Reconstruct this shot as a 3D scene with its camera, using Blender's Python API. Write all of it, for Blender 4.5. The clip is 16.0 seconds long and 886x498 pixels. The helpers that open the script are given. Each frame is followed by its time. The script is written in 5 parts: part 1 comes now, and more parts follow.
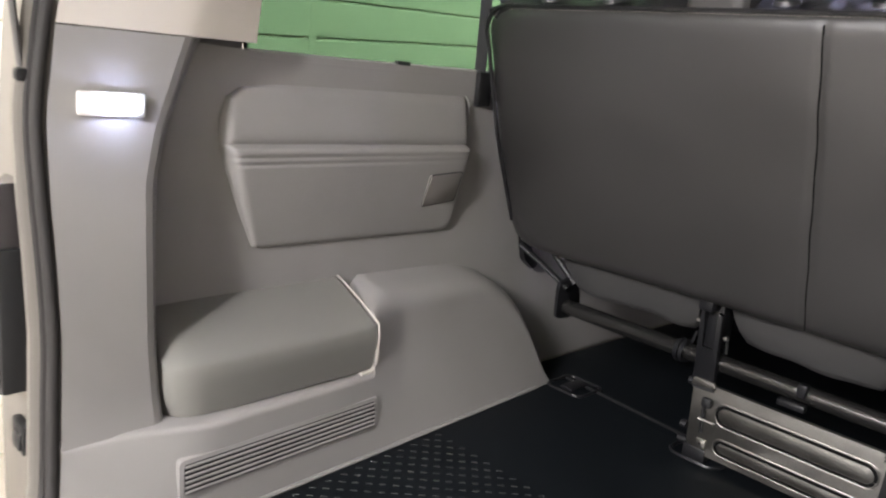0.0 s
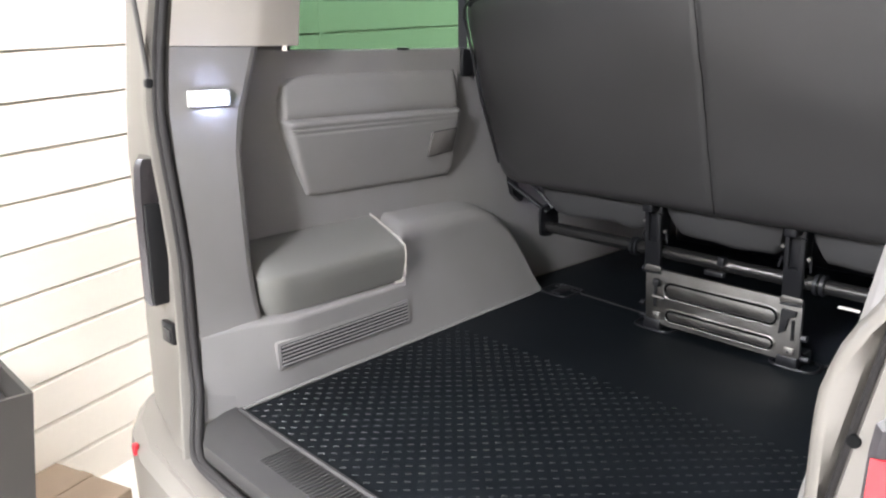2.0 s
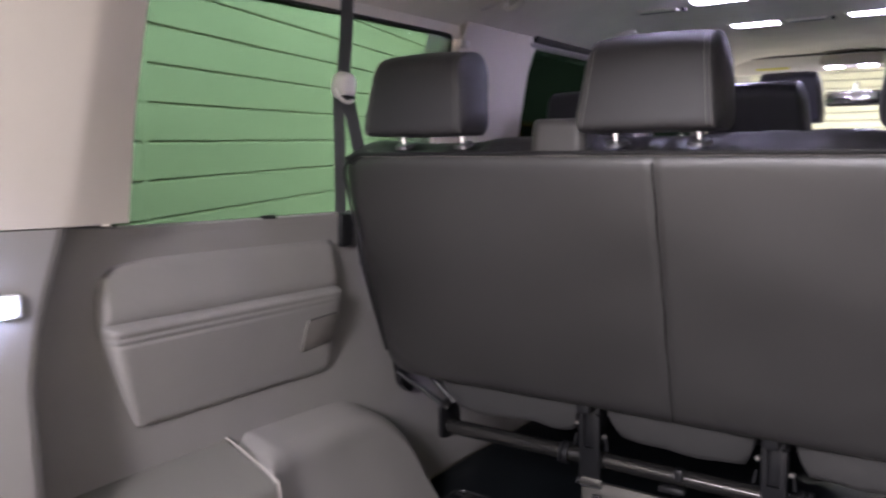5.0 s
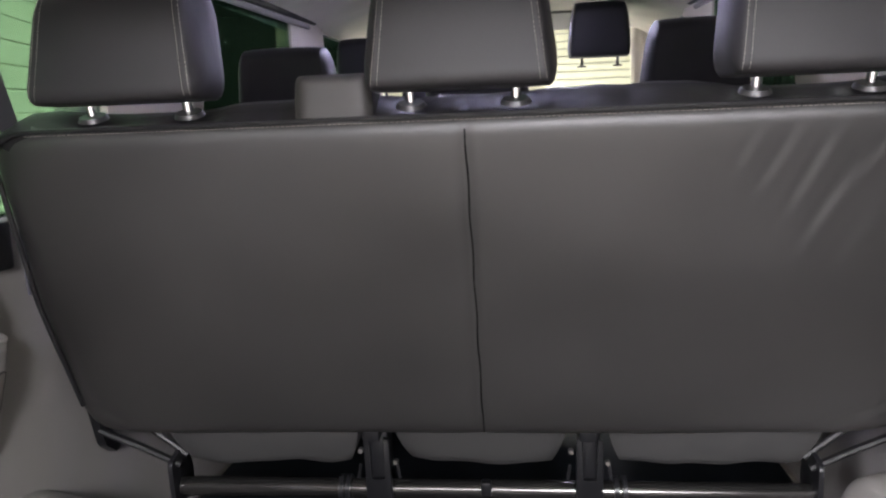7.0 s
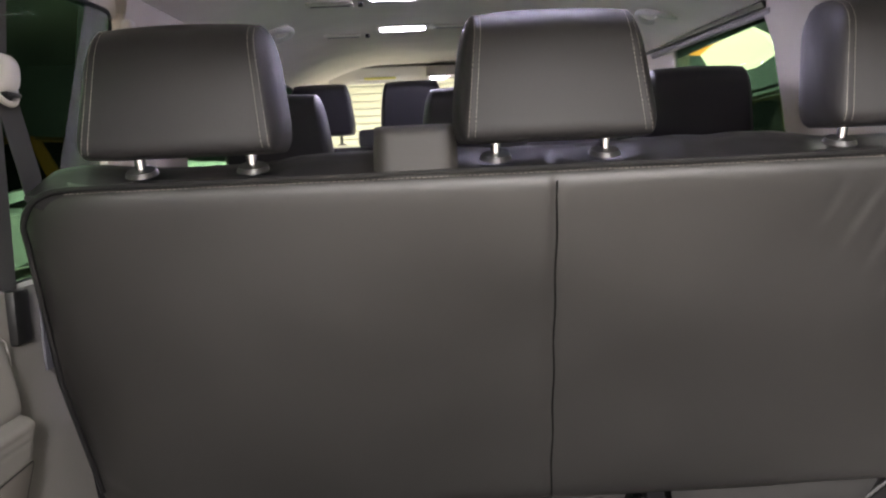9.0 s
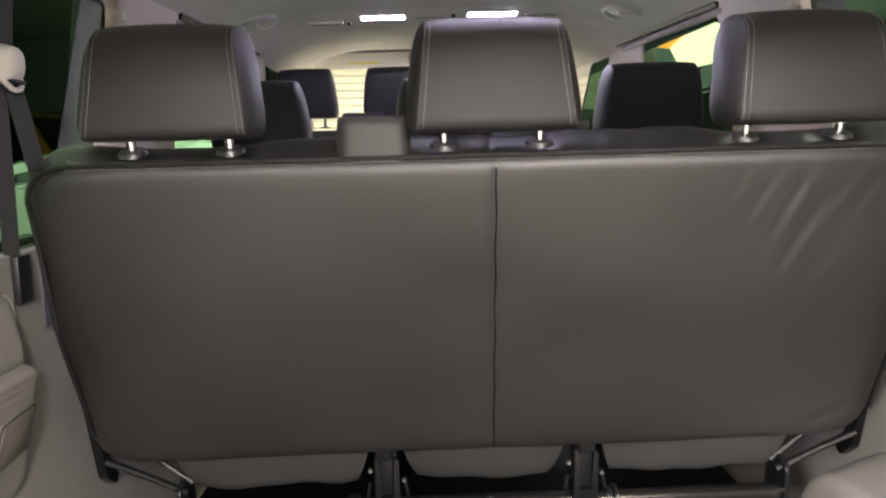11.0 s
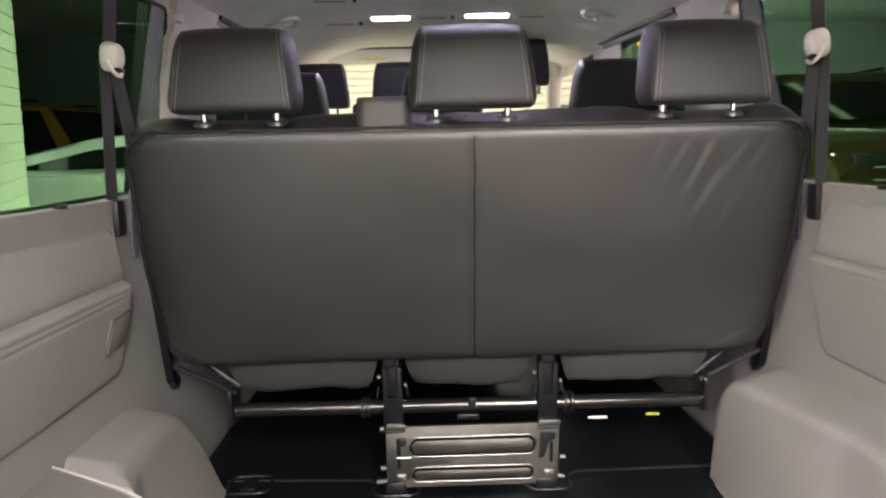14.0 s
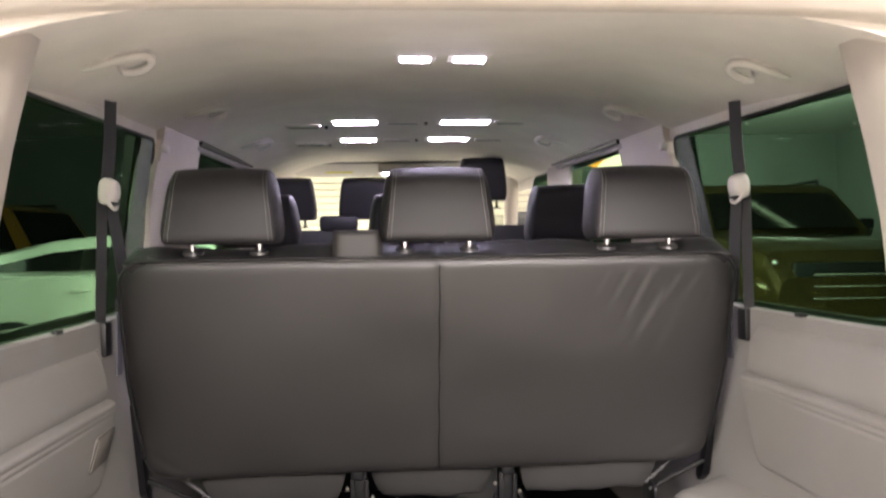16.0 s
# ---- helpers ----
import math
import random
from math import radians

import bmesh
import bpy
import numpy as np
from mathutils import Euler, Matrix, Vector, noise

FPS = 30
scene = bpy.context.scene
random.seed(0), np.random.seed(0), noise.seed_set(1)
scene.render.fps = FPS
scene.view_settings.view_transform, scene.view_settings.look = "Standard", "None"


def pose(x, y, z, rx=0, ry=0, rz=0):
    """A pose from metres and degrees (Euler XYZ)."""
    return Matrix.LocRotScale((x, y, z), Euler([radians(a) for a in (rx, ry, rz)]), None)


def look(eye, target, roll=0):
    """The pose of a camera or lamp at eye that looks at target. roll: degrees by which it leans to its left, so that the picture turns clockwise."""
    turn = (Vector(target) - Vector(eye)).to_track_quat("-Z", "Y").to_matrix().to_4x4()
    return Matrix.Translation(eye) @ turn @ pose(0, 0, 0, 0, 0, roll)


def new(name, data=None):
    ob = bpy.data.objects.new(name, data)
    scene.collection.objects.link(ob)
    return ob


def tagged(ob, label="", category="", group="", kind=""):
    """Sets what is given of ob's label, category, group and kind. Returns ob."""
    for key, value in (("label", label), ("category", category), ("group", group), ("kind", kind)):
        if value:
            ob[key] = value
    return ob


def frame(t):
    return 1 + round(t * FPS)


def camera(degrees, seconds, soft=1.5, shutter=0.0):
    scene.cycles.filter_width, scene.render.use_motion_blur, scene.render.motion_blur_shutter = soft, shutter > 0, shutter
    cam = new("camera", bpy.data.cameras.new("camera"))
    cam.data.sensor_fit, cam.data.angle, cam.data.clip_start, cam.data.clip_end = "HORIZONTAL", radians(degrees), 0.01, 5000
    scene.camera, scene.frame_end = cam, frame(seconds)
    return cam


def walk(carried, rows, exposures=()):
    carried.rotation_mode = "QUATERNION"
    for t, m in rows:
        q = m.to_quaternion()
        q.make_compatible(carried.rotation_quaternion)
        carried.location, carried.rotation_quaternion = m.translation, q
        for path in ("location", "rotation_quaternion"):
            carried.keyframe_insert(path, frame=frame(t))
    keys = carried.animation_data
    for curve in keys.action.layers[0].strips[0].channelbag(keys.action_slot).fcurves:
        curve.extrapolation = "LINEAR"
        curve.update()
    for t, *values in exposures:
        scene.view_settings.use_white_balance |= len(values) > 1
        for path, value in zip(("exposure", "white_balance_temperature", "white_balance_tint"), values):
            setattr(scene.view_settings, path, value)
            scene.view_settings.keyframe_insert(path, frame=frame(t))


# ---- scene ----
cam = camera(59.9, 16.0, soft=2.2, shutter=0.4)
PATH = [
    (0, (0.465, -0.006, 0.728), (-0.925, 1.355, 0.264), 5.8),
    (0.5, (0.594, -0.098, 0.753), (-0.859, 1.208, 0.324), 4.1),
    (1, (0.719, -0.242, 0.766), (-0.713, 1.09, 0.347), 2.0),
    (1.5, (0.799, -0.323, 0.751), (-0.604, 1.026, 0.294), 1.2),
    (2, (0.837, -0.345, 0.739), (-0.562, 0.986, 0.22), -0.0),
    (2.5, (0.828, -0.348, 0.75), (-0.58, 0.982, 0.252), -0.4),
    (3, (0.79, -0.34, 0.815), (-0.647, 1.008, 0.471), -0.1),
    (3.5, (0.776, -0.356, 0.809), (-0.671, 0.997, 0.533), 0.4),
    (4, (0.664, -0.302, 0.801), (-0.763, 1.079, 0.561), 0.1),
    (4.5, (0.516, -0.168, 0.824), (-0.834, 1.293, 0.617), -0.4),
    (5, (0.412, -0.103, 0.818), (-0.675, 1.563, 0.616), 0.5),
    (5.2, (0.357, -0.085, 0.826), (-0.574, 1.672, 0.606), 0.7),
    (7.3, (0.033, 0.168, 0.828), (-0.141, 2.139, 0.536), -3.0),
    (7.5, (-0.005, 0.186, 0.806), (-0.156, 2.167, 0.571), -3.4),
    (8, (-0.118, 0.21, 0.833), (-0.175, 2.194, 0.582), -3.9),
    (8.5, (-0.136, 0.209, 0.843), (-0.162, 2.198, 0.638), -3.4),
    (9, (-0.158, 0.187, 0.848), (-0.121, 2.177, 0.656), -2.7),
    (9.5, (-0.174, 0.174, 0.843), (-0.1, 2.164, 0.652), -2.2),
    (10, (-0.167, 0.148, 0.839), (-0.082, 2.137, 0.647), -2.0),
    (10.2, (-0.157, 0.127, 0.866), (-0.069, 2.11, 0.623), -1.8),
    (12.3, (-0.042, -0.109, 0.801), (-0.053, 1.879, 0.583), -1.2),
    (12.5, (-0.038, -0.135, 0.796), (-0.058, 1.853, 0.58), -1.1),
    (13, (-0.052, -0.167, 0.793), (-0.08, 1.821, 0.571), -1.0),
    (13.5, (-0.082, -0.237, 0.798), (-0.108, 1.749, 0.563), -1.2),
    (14, (-0.096, -0.349, 0.799), (-0.048, 1.635, 0.554), -1.3),
    (14.5, (-0.102, -0.427, 0.798), (-0.006, 1.556, 0.551), -1.2),
    (15, (-0.105, -0.467, 0.799), (0.018, 1.516, 0.573), -1.1),
    (15.5, (-0.108, -0.483, 0.82), (0.035, 1.509, 0.714), -0.9),
    (15.6, (-0.123, -0.471, 0.828), (0.035, 1.521, 0.741), -1.0),
    (16, (-0.117, -0.491, 0.862), (0.042, 1.503, 0.869), -0.9),
]
EXPOSURES = [(0, 0.34, 6350, 10), (1.5, 0.40, 6000, 9), (2.2, 0.42, 5950, 9), (2.6, 0.34, 5950, 10), (3.0, -0.03, 6400, 15), (4.0, -0.08, 6350, 18), (5.0, 0.04, 6150, 19), (7.5, 0.12, 6150, 11), (10, 0.27, 6900, 10), (13, 0.30, 6800, 12), (14.8, 0.30, 6800, 12), (15.5, 0.42, 6850, 13), (16, 0.36, 6850, 14)]
walk(cam, [(t, look(eye, target, roll)) for t, eye, target, roll in PATH], EXPOSURES)

# ---- light ----
world = bpy.data.worlds.new("garage_ambient")
scene.world = world
world.use_nodes = True
world.node_tree.nodes["Background"].inputs[0].default_value = (1.0, 0.97, 0.92, 1)
world.node_tree.nodes["Background"].inputs[1].default_value = 0.30


def area_lamp(name, eye, target, w, h, watts, colour):
    d = bpy.data.lights.new(name, "AREA")
    d.shape, d.size, d.size_y, d.energy, d.color = "RECTANGLE", w, h, watts, colour
    ob = new(name, d)
    ob.matrix_world = look(eye, target)
    return ob


WARM = (1.0, 0.955, 0.955)
# fill lamps added out of view; only the far right one has a known source
area_lamp("fill_left", (-0.98, 0.2, 2.42), (-1.60, 0.5, 0.5), 0.3, 2.4, 114, WARM)
area_lamp("fill_behind", (0.20, -3.4, 2.30), (0.15, 0.3, 0.0), 2.6, 0.5, 160, WARM)
area_lamp("fill_rear", (0.60, -2.5, 2.25), (0.2, 0.8, 0.45), 0.3, 1.8, 195, WARM)
area_lamp("fill_corner", (-2.20, -2.60, 2.40), (0.50, 1.2, 0.5), 0.4, 2.0, 275, WARM)
area_lamp("fill_side", (-1.75, 3.2, 2.5), (-1.9, 3.2, 0), 0.3, 3.0, 48, WARM)
area_lamp("fill_right", (3.2, 1.9, 3.0), (3.2, 2.4, 0), 0.4, 3.0, 210, WARM)
area_lamp("strip_light_far_right", (5.4, 11.0, 2.9), (6.4, 15.0, 1.6), 2.6, 0.4, 350, WARM)
area_lamp("fill_far_left", (-4.2, 5.2, 3.0), (-4.2, 6.0, 0), 0.4, 2.4, 22, WARM)
area_lamp("fill_front", (0.0, 7.0, 2.6), (0.0, 6.7, 0.2), 3.0, 0.5, 620, (1.0, 0.97, 0.86))

# ---- materials ----


def mat(name, col, rough=0.5, metal=0.0, var=0.12, scale=5.0, grain=350.0, bump=0.12, coat=0.0, cells=False, spec=0.5):
    m = bpy.data.materials.new(name)
    m.use_nodes = True
    nt = m.node_tree
    b = nt.nodes["Principled BSDF"]
    b.inputs["Metallic"].default_value = metal
    b.inputs["Coat Weight"].default_value = coat
    b.inputs["Specular IOR Level"].default_value = spec
    tc = nt.nodes.new("ShaderNodeTexCoord")
    n1 = nt.nodes.new("ShaderNodeTexNoise")
    n1.inputs["Scale"].default_value, n1.inputs["Detail"].default_value = scale, 5
    nt.links.new(tc.outputs["Object"], n1.inputs["Vector"])
    if cells:
        n2 = nt.nodes.new("ShaderNodeTexVoronoi")
    else:
        n2 = nt.nodes.new("ShaderNodeTexNoise")
    n2.inputs["Scale"].default_value = grain
    nt.links.new(tc.outputs["Object"], n2.inputs["Vector"])
    fine = n2.outputs["Distance"] if cells else n2.outputs[0]
    add = nt.nodes.new("ShaderNodeMath")
    add.operation = "MULTIPLY_ADD"
    add.inputs[1].default_value = 0.35
    nt.links.new(fine, add.inputs[0])
    nt.links.new(n1.outputs[0], add.inputs[2])
    ramp = nt.nodes.new("ShaderNodeValToRGB")
    ramp.color_ramp.elements[0].position, ramp.color_ramp.elements[1].position = 0.3, 0.95
    ramp.color_ramp.elements[0].color = (*[c * (1 - var) for c in col], 1)
    ramp.color_ramp.elements[1].color = (*[min(1, c * (1 + var)) for c in col], 1)
    nt.links.new(add.outputs[0], ramp.inputs[0])
    nt.links.new(ramp.outputs[0], b.inputs["Base Color"])
    mr = nt.nodes.new("ShaderNodeMapRange")
    mr.inputs["To Min"].default_value, mr.inputs["To Max"].default_value = max(0.02, rough * 0.85), min(1, rough * 1.15)
    nt.links.new(n1.outputs[0], mr.inputs["Value"])
    nt.links.new(mr.outputs[0], b.inputs["Roughness"])
    if bump:
        bp = nt.nodes.new("ShaderNodeBump")
        bp.inputs["Strength"].default_value, bp.inputs["Distance"].default_value = bump, 0.002
        nt.links.new(fine, bp.inputs["Height"])
        nt.links.new(bp.outputs[0], b.inputs["Normal"])
    return m


def glass_mat(name, tint, gloss=0.0001):
    m = bpy.data.materials.new(name)
    m.use_nodes = True
    nt = m.node_tree
    nt.nodes.remove(nt.nodes["Principled BSDF"])
    tr, gl, mx = nt.nodes.new("ShaderNodeBsdfTransparent"), nt.nodes.new("ShaderNodeBsdfGlossy"), nt.nodes.new("ShaderNodeMixShader")
    face = nt.nodes.new("ShaderNodeLayerWeight")
    face.inputs[0].default_value = 0.5
    power = nt.nodes.new("ShaderNodeMath")
    power.operation, power.inputs[1].default_value = "POWER", 5.0
    nt.links.new(face.outputs["Facing"], power.inputs[0])
    lw = nt.nodes.new("ShaderNodeMath")
    lw.operation, lw.inputs[1].default_value, lw.inputs[2].default_value = "MULTIPLY_ADD", 0.010, gloss
    nt.links.new(power.outputs[0], lw.inputs[0])
    tr.inputs[0].default_value = (*tint, 1)
    gl.inputs["Roughness"].default_value = 0.01
    nt.links.new(lw.outputs[0], mx.inputs[0])
    nt.links.new(tr.outputs[0], mx.inputs[1])
    nt.links.new(gl.outputs[0], mx.inputs[2])
    nt.links.new(mx.outputs[0], nt.nodes["Material Output"].inputs[0])
    return m


def glow_mat(name, col, strength):
    m = bpy.data.materials.new(name)
    m.use_nodes = True
    b = m.node_tree.nodes["Principled BSDF"]
    b.inputs["Base Color"].default_value = (*col, 1)
    b.inputs["Emission Color"].default_value = (*col, 1)
    b.inputs["Emission Strength"].default_value = strength
    return m


M_TRIM = mat("grey_trim", (0.240, 0.227, 0.217), 0.62, var=0.10, grain=900, bump=0.18)
M_PAD = mat("grey_pad", (0.240, 0.227, 0.217), 0.7, var=0.10, grain=700, bump=0.22, cells=True)
M_LID = mat("lid_grey", (0.170, 0.166, 0.148), 0.9, var=0.08, grain=900, bump=0.18, spec=0.25)
M_STRIP = mat("pale_edge_strip", (0.42, 0.39, 0.35), 0.6, bump=0)
M_POCKET = mat("pocket_grey", (0.165, 0.150, 0.138), 0.6, var=0.08, grain=900, bump=0.15)
M_CREAM = mat("cream_trim", (0.53, 0.485, 0.42), 0.7, var=0.06, grain=900, bump=0.1)
M_LINER = mat("headliner_cloth", (0.78, 0.742, 0.675), 0.95, var=0.10, grain=1400, bump=0.25, spec=0.2)
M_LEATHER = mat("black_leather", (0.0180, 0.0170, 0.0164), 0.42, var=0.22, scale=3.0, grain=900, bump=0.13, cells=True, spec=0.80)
# top leather, darker than the rear panel's and darkened further for shade
M_SEAT = mat("black_shaded_leather", (0.0085, 0.0083, 0.0090), 0.42, var=0.20, scale=6.0, grain=900, bump=0.13, cells=True, spec=0.40)
# black leather of the far seats with the cabin lamps' lilac glow mixed in
M_FAR = mat("lamplit_far_leather", (0.021, 0.0195, 0.0235), 0.46, var=0.20, scale=6.0, grain=900, bump=0.13, cells=True, spec=0.60)
M_HEAD = mat("black_headrest_leather", (0.0155, 0.0146, 0.0156), 0.50, var=0.20, scale=6.0, grain=900, bump=0.13, cells=True, spec=0.38)
# near-black that paints shade into the seam, jamb hole and pressed grooves
M_RECESS = mat("recess_shade_black", (0.005, 0.005, 0.005), 0.9, bump=0, spec=0.1)
M_CUSHION = mat("grey_underside", (0.036, 0.035, 0.034), 0.85, var=0.15, grain=900, bump=0.3)
for node in M_LEATHER.node_tree.nodes:
    if node.bl_idname == "ShaderNodeMapRange":
        node.inputs["From Min"].default_value, node.inputs["From Max"].default_value = 0.3, 0.7
        node.inputs["To Min"].default_value, node.inputs["To Max"].default_value = 0.36, 0.50
M_THREAD = mat("pale_thread", (0.30, 0.275, 0.25), 0.8, bump=0)
M_FLOOR = mat("black_rubber_floor", (0.0045, 0.0058, 0.0070), 0.50, var=0.35, scale=4, grain=600, bump=0.25, spec=0.11)
M_STUD = mat("rubber_stud", (0.010, 0.011, 0.012), 0.27, var=0.4, grain=600, bump=0.1, spec=0.45)
M_BLACK = mat("black_plastic", (0.012, 0.012, 0.0125), 0.42, var=0.2, grain=700, bump=0.15, spec=0.32)
M_COLLAR = mat("collar_plastic", (0.035, 0.034, 0.034), 0.35, var=0.1, bump=0)
M_SILL = mat("sill_plastic", (0.045, 0.043, 0.041), 0.5, var=0.15, grain=900, bump=0.2, spec=0.35)
M_RUBBER = mat("seal_rubber", (0.022, 0.020, 0.019), 0.68, var=0.2, grain=500, bump=0.2, spec=0.3)
M_PAINT = mat("beige_metallic_paint", (0.165, 0.152, 0.133), 0.38, metal=0.15, var=0.05, grain=1500, bump=0.02, coat=0.25)
M_FRAME = mat("black_painted_steel", (0.009, 0.009, 0.010), 0.30, var=0.2, grain=300, bump=0.05, spec=0.32)
M_TUBE = mat("satin_dark_steel", (0.060, 0.058, 0.056), 0.17, metal=0.85, var=0.2, grain=300, bump=0.04)
M_STEEL = mat("zinc_steel", (0.27, 0.258, 0.238), 0.42, metal=1.0, var=0.25, scale=14, grain=300, bump=0.06)
M_CHROME = mat("chrome", (0.85, 0.85, 0.86), 0.08, metal=1.0, var=0.02, bump=0)
M_GREYMETAL = mat("grey_strut_metal", (0.13, 0.125, 0.12), 0.4, metal=0.4, var=0.1, bump=0)
M_SMOKE = mat("smoked_lens", (0.05, 0.045, 0.047), 0.2, var=0.1, bump=0, coat=0.6)
M_RED = mat("red_lens", (0.45, 0.02, 0.03), 0.15, var=0.1, bump=0, coat=0.6)
M_BELT = mat("belt_webbing", (0.022, 0.022, 0.024), 0.55, var=0.2, grain=900, bump=0.4)
M_LOOP = mat("pale_plastic", (0.60, 0.575, 0.53), 0.5, var=0.05, bump=0.05)
M_WALL = mat("white_cladding", (0.86, 0.80, 0.715), 0.45, var=0.04, scale=1.5, grain=60, bump=0.03)
M_JOINT = mat("shadow_gap", (0.50, 0.46, 0.40), 0.8, bump=0)
M_PLASTER = mat("pale_bounce_wall", (0.70, 0.69, 0.66), 0.8, var=0.1, scale=1.2, grain=40, bump=0.2)
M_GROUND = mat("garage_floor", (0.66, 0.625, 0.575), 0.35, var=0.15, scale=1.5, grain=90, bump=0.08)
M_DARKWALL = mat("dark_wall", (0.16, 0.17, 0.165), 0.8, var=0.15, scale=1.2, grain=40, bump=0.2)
M_CEIL = mat("garage_ceiling", (0.42, 0.42, 0.41), 0.8, var=0.1, bump=0)
M_CARTON = mat("grey_box", (0.045, 0.041, 0.036), 0.6, var=0.15, bump=0.1)
M_CARD = mat("brown_card", (0.24, 0.175, 0.12), 0.8, bump=0.1)
M_LEAF = mat("leaf", (0.10, 0.16, 0.06), 0.45, var=0.3, scale=30, bump=0.1)
M_WHITECAR = mat("white_car_paint", (0.72, 0.72, 0.70), 0.2, var=0.03, bump=0, coat=0.8)
M_ORANGECAR = mat("orange_car_paint", (0.26, 0.11, 0.022), 0.25, var=0.05, bump=0, coat=0.8)
M_GOLDCAR = mat("gold_car_paint", (0.12, 0.082, 0.026), 0.20, metal=0.6, var=0.05, bump=0, coat=0.8)
M_BLACKCAR = mat("black_car_paint", (0.012, 0.012, 0.013), 0.25, var=0.05, bump=0, coat=0.7)
M_DARKGLASS = mat("dark_car_glass", (0.008, 0.008, 0.009), 0.06, var=0.05, bump=0)
M_TYRE = mat("tyre_rubber", (0.02, 0.02, 0.02), 0.8, bump=0.2)
M_DASH = mat("dash_plastic", (0.13, 0.125, 0.12), 0.6, bump=0.15)
M_SHUTTER = mat("pale_shutter", (0.78, 0.74, 0.58), 0.5, var=0.05, bump=0)
G_GREEN = glass_mat("green_tinted_glass", (0.33, 0.455, 0.355))
G_CLEAR = glass_mat("clear_glass", (0.95, 0.98, 0.95))
M_GREYBAND = mat("half_clear_band", (0.10, 0.105, 0.085), 0.6, var=0.1, bump=0)
M_GREYBAND.node_tree.nodes["Principled BSDF"].inputs["Alpha"].default_value = 0.45
E_CABIN = glow_mat("cabin_lamp_glow", (0.74, 0.70, 1.0), 100.0)
E_PILLAR = glow_mat("pillar_lamp_glow", (0.62, 0.69, 1.0), 60.0)
# glow of the bright-patch stand-in, pinkish so green glass turns it warm white
E_PATCH = glow_mat("patch_glow_white", (1.0, 0.70, 0.60), 7.0)
E_ORANGE = glow_mat("patch_glow_orange", (1.0, 0.30, 0.05), 6.0)
E_STRIP = glow_mat("strip_tube_glow", (1.0, 0.93, 0.82), 8.0)

# ---- mesh helpers ----


def finish(bm, material, name, angle=38, smooth=True):
    bmesh.ops.remove_doubles(bm, verts=bm.verts, dist=1e-6)
    bmesh.ops.recalc_face_normals(bm, faces=bm.faces)
    me = bpy.data.meshes.new(name)
    bm.to_mesh(me)
    bm.free()
    me.materials.append(material)
    if smooth:
        me.shade_smooth()
        me.set_sharp_from_angle(angle=radians(angle))
    return me


def part(name, bm, material, parent, label="", angle=38):
    ob = new(name, finish(bm, material, name, angle))
    ob.parent = parent
    if label:
        ob["label"] = label
    return ob


def thing(name, label, category, group="", kind="", at=None):
    ob = new(name)
    if at:
        ob.matrix_world = at if isinstance(at, Matrix) else Matrix.Translation(at)
    return tagged(ob, label, category, group, kind)


def solid(name, bm, material, label, category, group="", kind="", angle=38):
    return tagged(new(name, finish(bm, material, name, angle)), label, category, group, kind)


def add_box(bm, c, s, bevel=0.0, seg=2, m=None):
    v = bmesh.ops.create_cube(bm, size=1.0)["verts"]
    bmesh.ops.scale(bm, vec=s, verts=v)
    if bevel:
        e = list({e for q in v for e in q.link_edges})
        r = bmesh.ops.bevel(bm, geom=e, offset=bevel, segments=seg, affect="EDGES", profile=0.5)
        v = list({q for f in r["faces"] for q in f.verts} | {q for q in v if q.is_valid})
    bmesh.ops.translate(bm, vec=c, verts=v)
    if m is not None:
        bmesh.ops.transform(bm, matrix=m, verts=v)
    return v


def box(c, s, bevel=0.0, seg=2, m=None):
    bm = bmesh.new()
    add_box(bm, c, s, bevel, seg, m)
    return bm


def add_loft(bm, rings, closed=True, caps=True):
    rows = [[bm.verts.new(p) for p in r] for r in rings]
    n = len(rows[0])
    for a, b in zip(rows, rows[1:]):
        for i in range(n if closed else n - 1):
            j = (i + 1) % n
            bm.faces.new((a[i], a[j], b[j], b[i]))
    if caps and closed:
        bm.faces.new(rows[0][::-1])
        bm.faces.new(rows[-1])
    return rows


def loft(rings, closed=True, caps=True):
    bm = bmesh.new()
    add_loft(bm, rings, closed, caps)
    return bm


def smooth_path(pts, n=6):
    """Catmull-Rom through the points."""
    p = [Vector(q) for q in pts]
    p = [2 * p[0] - p[1]] + p + [2 * p[-1] - p[-2]]
    out = []
    for i in range(1, len(p) - 2):
        for k in range(n):
            t = k / n
            a, b, c, d = p[i - 1], p[i], p[i + 1], p[i + 2]
            out.append(0.5 * ((2 * b) + (c - a) * t + (2 * a - 5 * b + 4 * c - d) * t * t + (3 * b - a - 3 * c + d) * t ** 3))
    return out + [p[-2]]


def add_tube(bm, pts, r, seg=10, flat=1.0, up=(0, 0, 1)):
    """A tube along the points; flat squeezes it across."""
    pts = [Vector(q) for q in pts]
    rings = []
    for i, q in enumerate(pts):
        d = (pts[min(i + 1, len(pts) - 1)] - pts[max(i - 1, 0)]).normalized()
        u = Vector(up)
        if abs(d.dot(u)) > 0.95:
            u = Vector((1, 0, 0)) if abs(d.x) < 0.9 else Vector((0, 1, 0))
        s = d.cross(u).normalized()
        t = s.cross(d)
        rr = r[i] if isinstance(r, (list, tuple)) else r
        rings.append([q + (s * math.cos(a) * rr + t * math.sin(a) * rr * flat) for a in (2 * math.pi * k / seg for k in range(seg))])
    add_loft(bm, rings)


def tube(pts, r, seg=10, flat=1.0, up=(0, 0, 1)):
    bm = bmesh.new()
    add_tube(bm, pts, r, seg, flat, up)
    return bm


